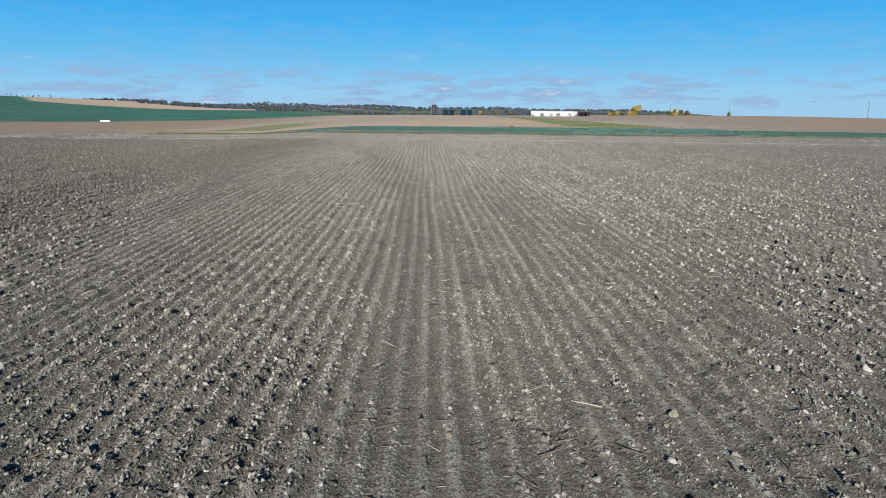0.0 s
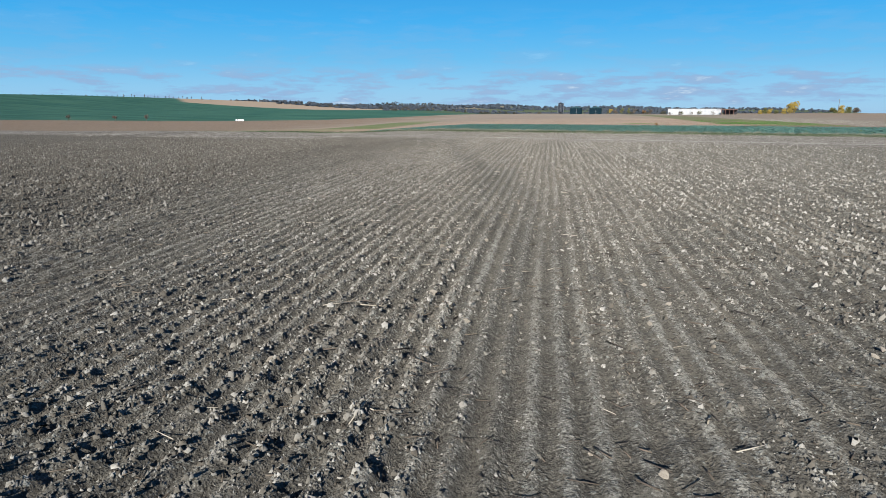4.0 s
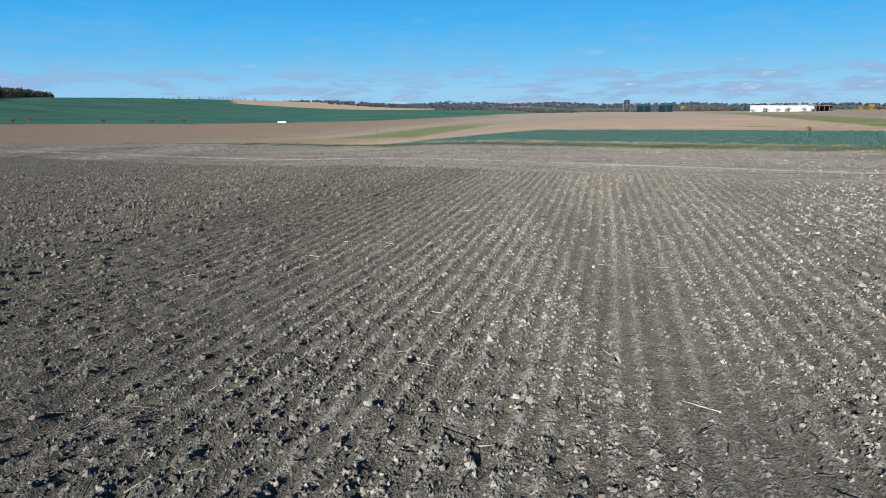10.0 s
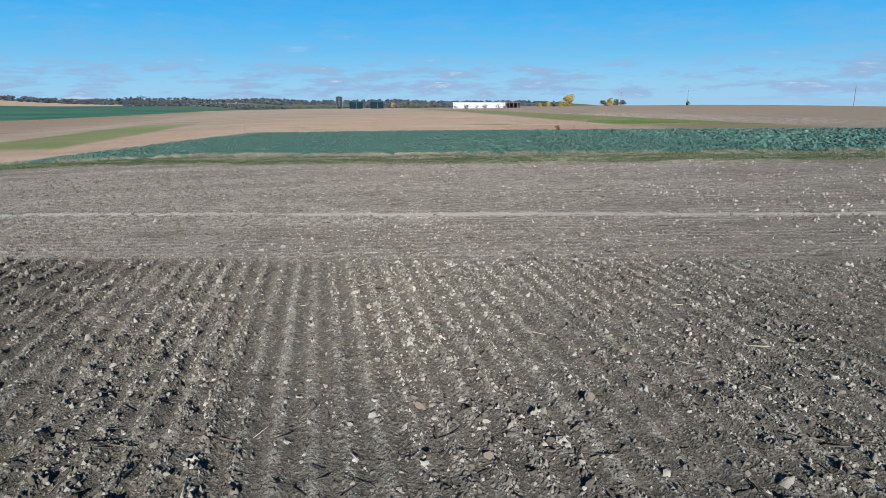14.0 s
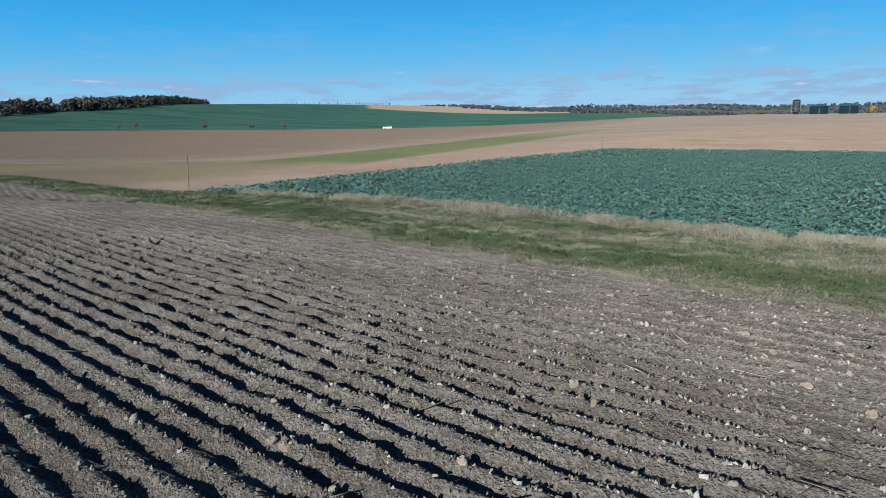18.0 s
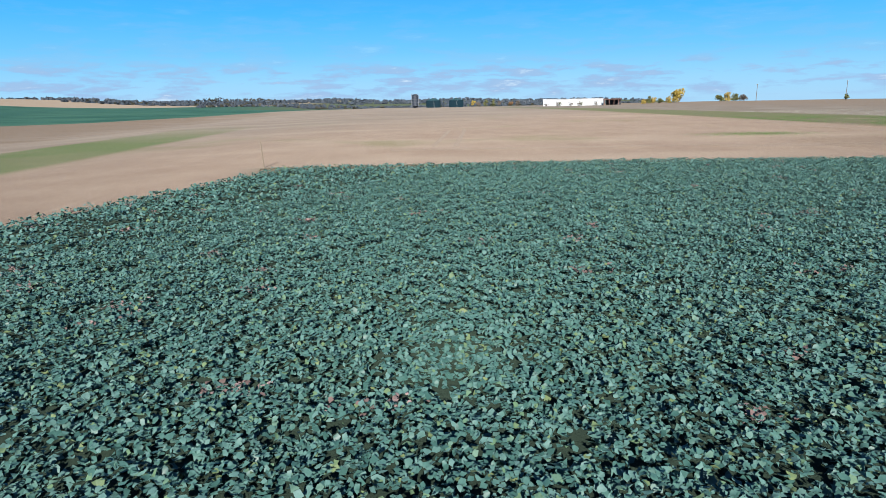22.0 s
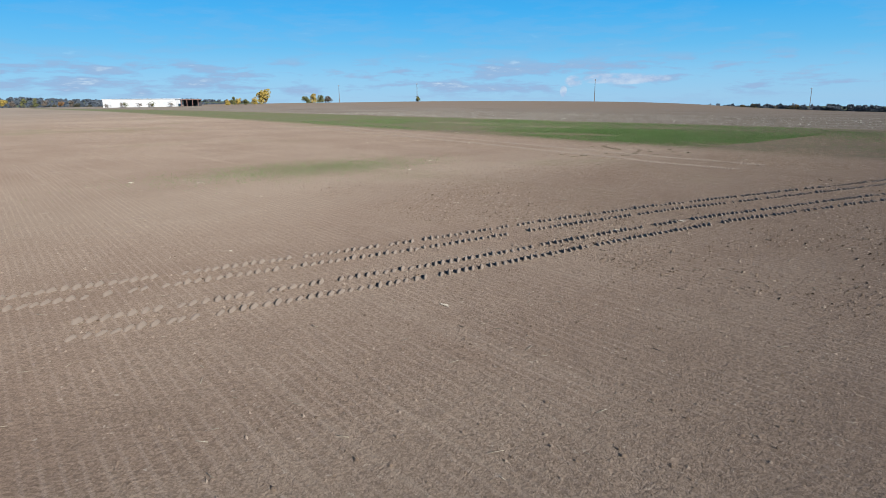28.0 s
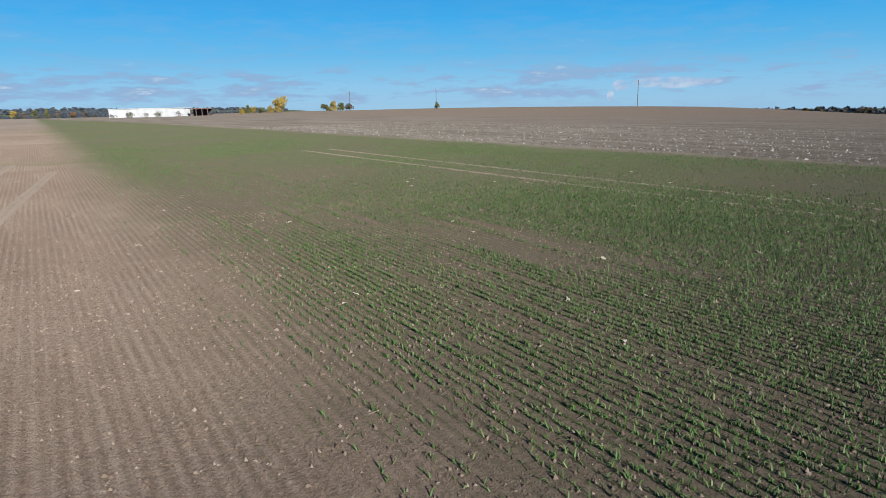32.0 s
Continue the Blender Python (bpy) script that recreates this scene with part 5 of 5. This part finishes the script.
def rape():
    r = np.random.default_rng(41)
    seen_x, seen_y = PATH_X[38:56], PATH_Y[38:56]

    def near(x, y):
        d = np.full(len(x), 1e9)
        for u, w in zip(seen_x, seen_y):
            d = np.minimum(d, np.hypot(x - u, y - w))
        return d

    def canopy(x, y):
        """0..1: thin spots with bare soil, thick stands."""
        h = value_noise(x * 0.9, y * 0.9, 81) * 0.5 + value_noise(x * 2.2, y * 2.2, 82) * 0.5
        return smooth(0.16, 0.32, h + 0.10 * smooth(0, 1, value_noise(x * 0.13, y * 0.13, 83)))

    def sow(n, x0, x1, y0, y1, lo, hi, s0, s1, seed, label, low=False):
        q = np.random.default_rng(seed)
        x, y = q.uniform(x0, x1, n), q.uniform(y0, y1, n)
        d = near(x, y)
        cover = canopy(x, y)
        keep = in_rape(x, y) & (d >= lo + q.normal(0, 0.8, n)) & (d < hi + q.normal(0, 0.8, n)) & (q.random(n) < 0.42 + 0.58 * cover)
        x, y, cover = x[keep], y[keep], cover[keep]
        plant = value_noise(x * 3.4, y * 3.4, 85)
        hgt = q.uniform(0.0, 0.05, len(x)) if low else 0.02 + 0.24 * plant * cover + q.uniform(0.0, 0.09, len(x))
        v, f = rape_leaves(x, y, q.uniform(s0, s1, len(x)), hgt, seed + 1)
        tagged(new("rape_crop", mesh_from("rape_crop", v, f, [M_RAPE])), label, "crop", kind="stuff")

    sow(800000, -38, 36, 133, 187, -9, 11, 0.055, 0.104, 43, "dense blue-green winter rape leaves close under the flight")
    sow(210000, -38, 36, 133, 187, -9, 11, 0.095, 0.165, 49, "low outer leaves of the winter rape close to the soil", True)
    # dead reddish leaves in the thin spots
    q = np.random.default_rng(88)
    cx, cy = q.uniform(-34, 20, 150), q.uniform(142, 184, 150)
    k = q.integers(0, 150, 4200)
    x, y = cx[k] + q.normal(0, 0.16, 4200) * q.uniform(0.5, 2.2, 150)[k], cy[k] + q.normal(0, 0.12, 4200)
    keep = in_rape(x, y)
    v, f = rape_leaves(x[keep], y[keep], q.uniform(0.05, 0.10, keep.sum()), q.uniform(0.12, 0.26, keep.sum()), 89)
    tagged(new("dead_leaves", mesh_from("dead_leaves", v, f, [M_DEADLEAF])), "withered reddish-brown leaves among the winter rape", "leaves", kind="stuff")
    sow(190000, -38, 38, 133, 188, 11, 60, 0.10, 0.175, 45, "dense blue-green winter rape across the field")
    sow(34000, 30, 76, 122, 182, 20, 200, 0.24, 0.42, 47, "blue-green winter rape at the field's far end")


def seedlings():
    r = np.random.default_rng(53)
    n = 165000
    x, y = r.uniform(43.5, 75, n), r.uniform(192, 262, n)
    row = 0.145
    k = np.round((x - 0.055 * (y - 220)) / row)
    x = k * row + 0.055 * (y - 220) + r.normal(0, 0.012, n)
    thick = value_noise(x * 0.25, y * 0.12, 91) * 0.7 + value_noise(k * 0.9, y * 0.35, 92) * 0.45
    near = np.hypot(x - 44, y - 206)
    edge = smooth(-0.5, 3.2, x - (33.6 + 0.055 * y))
    keep = (r.random(n) < smooth(0.36, 0.80, thick) * edge * np.clip(1.25 - near / 60, 0.3, 1)) & (x < 74.5) & (y > rape_far_y(x) + 2)
    x, y = x[keep], y[keep]
    L = r.uniform(0.04, 0.085, len(x)) * (1 + 0.4 * smooth(15, 40, np.hypot(x - 44, y - 206)))
    v, f = blades(x, y, land(x, y) - 0.006, L, np.where(np.hypot(x - 44, y - 206) > 18, 0.022, 0.012), r.uniform(0.3, 1.2, len(x)), 54)
    tagged(new("wheat_seedlings", mesh_from("wheat_seedlings", v, f, [M_SHOOT])), "thin green winter wheat shoots in drilled rows", "crop", kind="stuff")
    # close rows under the end of the flight
    n = 230000
    x, y = r.uniform(43.5, 66, n), r.uniform(202, 228, n)
    k = np.round((x - 0.055 * (y - 220)) / row)
    x = k * row + 0.055 * (y - 220) + r.normal(0, 0.012, n)
    thick = value_noise(x * 0.25, y * 0.12, 91) * 0.6 + value_noise(k * 0.9, y * 0.35, 92) * 0.45 + 0.12 * smooth(48, 58, x)
    edge = smooth(-0.5, 3.2, x - (33.6 + 0.055 * y))
    keep = r.random(n) < smooth(0.24, 0.62, thick) * edge * smooth(228, 214, y) * smooth(66, 57, x)
    x, y = x[keep], y[keep]
    v, f = blades(x, y, land(x, y) - 0.006, r.uniform(0.05, 0.12, len(x)), np.full(len(x), 0.014), r.uniform(0.3, 1.2, len(x)), 55)
    tagged(new("wheat_seedlings", mesh_from("wheat_seedlings", v, f, [M_SHOOT])), "dense rows of young green winter wheat shoots", "crop", kind="stuff")
    n = 9000
    x, y = r.normal(24, 3.2, n), r.normal(208.5, 1.6, n)
    v, f = blades(x, y, land(x, y) - 0.006, r.uniform(0.04, 0.08, n), np.full(n, 0.012), r.uniform(0.3, 1.2, n), 56)
    tagged(new("seedling_patch", mesh_from("seedling_patch", v, f, [M_SHOOT])), "patch of young green shoots on the bare field", "crop", kind="stuff")
    # soil crumbs on the drilled field
    n = 120000
    y = r.uniform(186, 236, n)
    x = r.uniform(-6, 68, n)
    px = np.interp(y, PATH_Y[52:], PATH_X[52:])
    keep = (y > rape_far_y(x) + 0.3) & (np.minimum(np.abs(x - px - 4), 60) < np.abs(r.normal(0, 13, n)) + 2)
    x, y = x[keep], y[keep]
    v, f = crumbs(x, y, 0.005 + 0.014 * r.random(len(x)) ** 2.5, 57)
    tagged(new("soil_crumbs", mesh_from("soil_crumbs", v, f, [M_CRUMB])), "small brown soil crumbs on the drilled field", "crumbs", kind="stuff")
    n = 66000
    x, y = r.uniform(20, 49, n), r.uniform(184, 206, n)
    keep = (y > rape_far_y(x) + 0.8) & (r.random(n) < smooth(0.25, 0.7, value_noise(x * 0.35, y * 0.35, 95)) * smooth(206, 197, y))
    v, f = lumps(x[keep], y[keep], 0.006 + 0.020 * r.random(keep.sum()) ** 3, 58)
    tagged(new("soil_clods", mesh_from("soil_clods", v, f, [M_CRUMB])), "rough brown clods on the unrolled headland", "clods", kind="stuff")
    n = 80000
    x, y = r.uniform(36, 64, n), r.uniform(195, 223, n)
    keep = r.random(n) < 0.35 + 0.65 * smooth(0.35, 0.65, value_noise(x * 0.3, y * 0.3, 97))
    v, f = crumbs(x[keep], y[keep], 0.006 + 0.015 * r.random(keep.sum()) ** 2.5, 62)
    tagged(new("soil_crumbs", mesh_from("soil_crumbs", v, f, [M_CRUMB])), "fine brown crumbs between the drilled rows", "crumbs", kind="stuff")
    # clods of the rough stubble field past the wheat
    n = 9000
    x, y = 75 + 30 * r.random(n) ** 1.3, r.uniform(190, 300, n)
    v, f = crumbs(x, y, 0.03 + 0.05 * r.random(n) ** 2, 63)
    tagged(new("stubble_clods", mesh_from("stubble_clods", v, f, [M_CLOD])), "rough grey clods on the stubble field", "clods", kind="stuff")
    tufts = []
    for k in range(4):
        q = np.random.default_rng(640 + k)
        a, d = q.uniform(0, 6.28, 60), 0.13 * q.random(60) ** 0.7
        v, f = blades(np.cos(a) * d, np.sin(a) * d, np.full(60, -0.01), q.uniform(0.03, 0.10, 60), np.full(60, 0.009), q.uniform(0.5, 1.3, 60), 650 + k)
        tufts.append(mesh_from("weed_clump", v, f, [M_WEED]))
    for k in range(30):
        x, y = r.normal(41.0, 3.2), r.normal(203.0, 3.0)
        ob = new("weed_clump", tufts[k % 4])
        s = r.uniform(0.7, 1.5)
        ob.matrix_world = Matrix.LocRotScale((x, y, float(land(x, y))), Euler((0, 0, r.uniform(0, 6.28))), (s, s, s))
        tagged(ob, "small withered brown weed clump on bare soil", "weed", "withered weeds")
    # husks and cob leaves
    meshes = []
    for k in range(5):
        bm = bmesh.new()
        q = np.random.default_rng(70 + k)
        for j in range(4):
            a = q.uniform(-0.6, 0.6) + (3.14 if j == 3 else 0)
            L, w = q.uniform(0.10, 0.22), q.uniform(0.015, 0.03)
            c, s = math.cos(a), math.sin(a)
            ring = []
            for t, half, z in ((0, 0.4, 0.004), (0.35, 1.0, 0.02 + q.uniform(0, 0.02)), (0.75, 0.8, 0.015 + q.uniform(0, 0.02)), (1.0, 0.15, 0.004)):
                for e in (-1, 1):
                    ring.append(bm.verts.new((c * L * t - s * e * w * half, s * L * t + c * e * w * half, z + 0.006 * e)))
            for i in range(3):
                bm.faces.new((ring[2 * i], ring[2 * i + 1], ring[2 * i + 3], ring[2 * i + 2]))
        me = bpy.data.meshes.new("husk")
        bm.to_mesh(me)
        bm.free()
        me.materials.append(M_HUSK)
        meshes.append(me)
    for k in range(110):
        x, y = r.uniform(14, 66), r.uniform(190, 228)
        if k < 55:
            x, y = 43 + r.uniform(-2, 22), 206 + r.uniform(-2, 20)
        ob = new("maize_husk", meshes[k % 5])
        ob.matrix_world = Matrix.LocRotScale((x, y, float(land(x, y)) + 0.004), Euler((0, 0, r.uniform(0, 6.28))), Vector((1, 1, 1)) * r.uniform(0.45, 0.95))
        tagged(ob, "pale dry maize husk lying on the drilled field", "husk", "maize husks")
    # standing stubs along the far edge of the rape
    stubs = []
    for k in range(4):
        bm = bmesh.new()
        q = np.random.default_rng(90 + k)
        for j in range(3):
            b = Vector((q.uniform(-0.10, 0.10), q.uniform(-0.05, 0.05), -0.02))
            tube(bm, b, b + Vector((q.uniform(-0.10, 0.10), q.uniform(-0.06, 0.06), q.uniform(0.06, 0.17))), 0.011, 0.009, 6)
        me = bpy.data.meshes.new("stub")
        bm.to_mesh(me)
        bm.free()
        me.materials.append(M_STUB)
        stubs.append(me)
    for k in range(70):
        x = r.uniform(-21, 34)
        y = float(rape_far_y(x)) + r.uniform(-0.5, 0.7)
        ob = new("maize_stub", stubs[k % 4])
        ob.matrix_world = pose(x, y, float(land(x, y)), 0, 0, r.uniform(0, 360))
        tagged(ob, "short standing maize stub cluster beside the rape", "stubble", "maize stubs")
    n = 5200
    x = r.uniform(-22, 40, n)
    y = rape_far_y(x) - 1.6 + np.abs(r.normal(1.3, 0.7, n))
    v, f = sticks(x, y, r.uniform(0.05, 0.3, n), r.uniform(0.003, 0.009, n), 59)
    tagged(new("stubble_litter", mesh_from("stubble_litter", v, f, [M_STUB])), "bleached stubble litter along the rape's far edge", "litter", kind="stuff")
    n = 14000
    x = r.uniform(-22, 40, n)
    y = rape_far_y(x) - 1.9 + np.abs(r.normal(0.7, 0.6, n))
    v, f = blades(x, y, land(x, y) - 0.01, r.uniform(0.04, 0.14, n), np.full(n, 0.012), r.uniform(0.4, 1.2, n), 60)
    tagged(new("weed_fringe", mesh_from("weed_fringe", v, f, [M_WEED])), "low brown weeds fringing the rape", "weeds", kind="stuff")


def crumb_material():
    n = Nodes("brown_crumb")
    col = n.ramp(n.random(), (0.0, (0.067, 0.049, 0.036)), (0.6, (0.127, 0.096, 0.073)), (1.0, (0.203, 0.165, 0.135)))
    return n.done(col, 0.95, 0.1, 0.0, 1.0)


M_CRUMB = crumb_material()
M_STUB = straw_material("bleached_stub", (0.073, 0.062, 0.047), (0.233, 0.207, 0.164))
M_WEED = blade_mat("brown_weed", (0.037, 0.033, 0.019), (0.074, 0.065, 0.037), (0.118, 0.118, 0.052))
M_PRINT = plain_mat("pressed_soil", (0.132, 0.106, 0.086), 0.9, scale=9, bump=0.5)


def ridge_shape():
    """One rounded lug ridge, a unit long, with a steep and a flat flank."""
    v, f = [], []
    for e, h, w in ((-0.5, 0.35, 0.7), (-0.34, 0.9, 0.95), (0.3, 1.0, 1.0), (0.5, 0.45, 0.75)):
        v += [(e, -1.0 * w, -0.6), (e, -0.62 * w, 0.62 * h), (e, 0.0, h), (e, 0.66 * w, 0.7 * h), (e, 1.0 * w, -0.6)]
    for k in range(3):
        for q in range(4):
            a = 5 * k + q
            f += [(a, a + 1, a + 6), (a, a + 6, a + 5)]
    for b in (0, 15):
        f += [(b, b + 2, b + 1), (b, b + 3, b + 2), (b, b + 4, b + 3)] if b == 0 else [(b, b + 1, b + 2), (b, b + 2, b + 3), (b, b + 3, b + 4)]
    return np.array(v), np.array(f)


RIDGE_V, RIDGE_F = ridge_shape()
RIDGE = mesh_from("lug_ridge", RIDGE_V, RIDGE_F, [M_PRINT])


def tyre_prints(curve, width, pitch, bar, label, high=0.034, start=0.0, stop=0.0, even=None):
    """Prints of one tyre along plan points: two rows of slanted lug ridges.
    From start to stop metres along it each ridge is a part; the rest is joined."""
    pts = np.array(curve, float)
    s = np.concatenate([[0], np.cumsum(np.hypot(*np.diff(pts, axis=0).T))])
    ob = tagged(new("tyre_track"), label, "tyre track", "tyre tracks")
    r = np.random.default_rng(int(abs(pts[0, 0]) * 100))
    verts, faces = [], []
    for t in np.arange(0, s[-1], pitch):
        x, y = np.interp(t, s, pts[:, 0]), np.interp(t, s, pts[:, 1])
        x2, y2 = np.interp(t + 0.05, s, pts[:, 0]), np.interp(t + 0.05, s, pts[:, 1])
        a = math.atan2(y2 - y, x2 - x)
        d, n = np.array((math.cos(a), math.sin(a))), np.array((-math.sin(a), math.cos(a)))
        for side in (-1, 1):
            if r.random() < 0.08:
                continue
            c = np.array((x, y)) + d * (pitch / 2 if side > 0 else 0) + n * side * (width / 2 - bar / 2) + r.normal(0, 0.01, 2)
            turn = (math.atan2(*(n * side - d * 0.38)[::-1]) if even is None else a + even) + r.normal(0, 0.06)
            size = (bar * r.uniform(0.85, 1.1), pitch * (0.30 if even is None else 0.25) * r.uniform(0.8, 1.15), high * r.uniform(0.45, 1.15))
            m = Matrix.LocRotScale((c[0], c[1], float(land(c[0], c[1]))), Euler((0, 0, turn)), size)
            if start <= t < stop:
                p = new("lug_ridge", RIDGE)
                p.parent = ob
                p.matrix_world = m
            else:
                k = np.array(m)
                b = len(verts) * len(RIDGE_V)
                verts.append(RIDGE_V @ k[:3, :3].T + k[:3, 3])
                faces.append(RIDGE_F + b)
    p = new("lug_print", mesh_from("lug_print", np.concatenate(verts), np.concatenate(faces), [M_PRINT]))
    p.parent = ob
    p["kind"] = "stuff"
    n = int(s[-1] * 26)
    t = r.uniform(0, s[-1], n)
    x, y = np.interp(t, s, pts[:, 0]) + r.normal(0, width * 0.36, n), np.interp(t, s, pts[:, 1]) + r.normal(0, width * 0.2, n)
    v, f = lumps(x, y, 0.006 + 0.014 * r.random(n) ** 2, int(s[-1] * 10))
    q = new("loose_soil", mesh_from("loose_soil", v, f, [M_CRUMB]))
    q.parent = ob
    q["kind"] = "stuff"


def tracks():
    # one wide pair across, along the rape
    base = [(-14, 197.2), (-4, 196.4), (12, 195.2), (18.3, 194.15), (22.0, 193.75), (25.8, 193.15), (30.0, 192.15), (37, 190.4), (48, 186.6)]
    tyre_prints(base, 0.85, 0.165, 0.21, "deep tractor tyre track pressed into bare soil", 0.062, 30.0, 48.0, 0.95)
    tyre_prints([(x, y - 1.85) for x, y in base[2:]], 0.85, 0.165, 0.21, "deep tractor tyre track pressed into bare soil", 0.062, 4.0, 20.0, 0.95)
    # a pair running north beside the wheat
    tyre_prints([(36.35, 196.0), (36.5, 199.3), (37.3, 202.8), (37.8, 206.4), (39.3, 214.7), (41.6, 231.0), (44.1, 248.1)], 0.43, 0.16, 0.225, "tractor tyre track running beside the young wheat", 0.040, 2.0, 18.0)
    tyre_prints([(38.8, 196.0), (38.95, 200.0), (39.4, 202.9), (40.0, 207.1), (41.2, 214.8), (43.4, 229.0), (45.6, 242.0)], 0.43, 0.16, 0.225, "tractor tyre track running beside the young wheat", 0.040, 2.0, 18.0)
    tyre_prints([(61.9, 204.0), (62.0, 221.0), (62.6, 246.0)], 0.34, 0.2, 0.2, "tramline tyre track through the young wheat", 0.02)
    tyre_prints([(60.0, 204.0), (60.1, 221.0), (60.7, 246.0)], 0.34, 0.2, 0.2, "tramline tyre track through the young wheat", 0.02)
    tyre_prints([(-10.4, 200.0), (-8.6, 212.0), (-5.8, 231.5)], 0.5, 0.22, 0.24, "pale tyre track across the bare field", 0.02)
    tyre_prints([(-8.4, 199.9), (-6.6, 212.0), (-3.4, 234.0)], 0.5, 0.22, 0.24, "pale tyre track across the bare field", 0.02)


def field_posts():
    wood_m = plain_mat("post_wood", (0.126, 0.100, 0.074), 0.9, scale=12, bump=0.6)
    for x, y, h, lean in ((-40.8, 147.2, 2.2, 4), (-22.0, 185.7, 1.6, -4), (27.2, 177.6, 1.3, 9)):
        p = thing("field_post", x, y, "thin weathered wooden marker post at a field corner", "post", "field marker posts")
        bm = bmesh.new()
        top = Vector((math.sin(radians(lean)) * h, 0.03, h))
        tube(bm, (0, 0, -0.3), top * 0.5, 0.045, 0.04, 8)
        tube(bm, top * 0.5, top, 0.04, 0.034, 8)
        part("shaft", bm, wood_m, p)
        bm = bmesh.new()
        bmesh.ops.create_cone(bm, cap_ends=True, segments=8, radius1=0.036, radius2=0.012, depth=0.05, matrix=Matrix.Translation(top + Vector((0, 0, 0.02))))
        part("tip", bm, wood_m, p)
    tree("roadside_bush", 24.5, 177.6, 0.9, 0.55, M_RUST, "small brown bush at the rape's far edge", "bush", 220, 0.05, 0.09, 77)


clods()
stalks()
verge()
rape()
seedlings()
tracks()
field_posts()
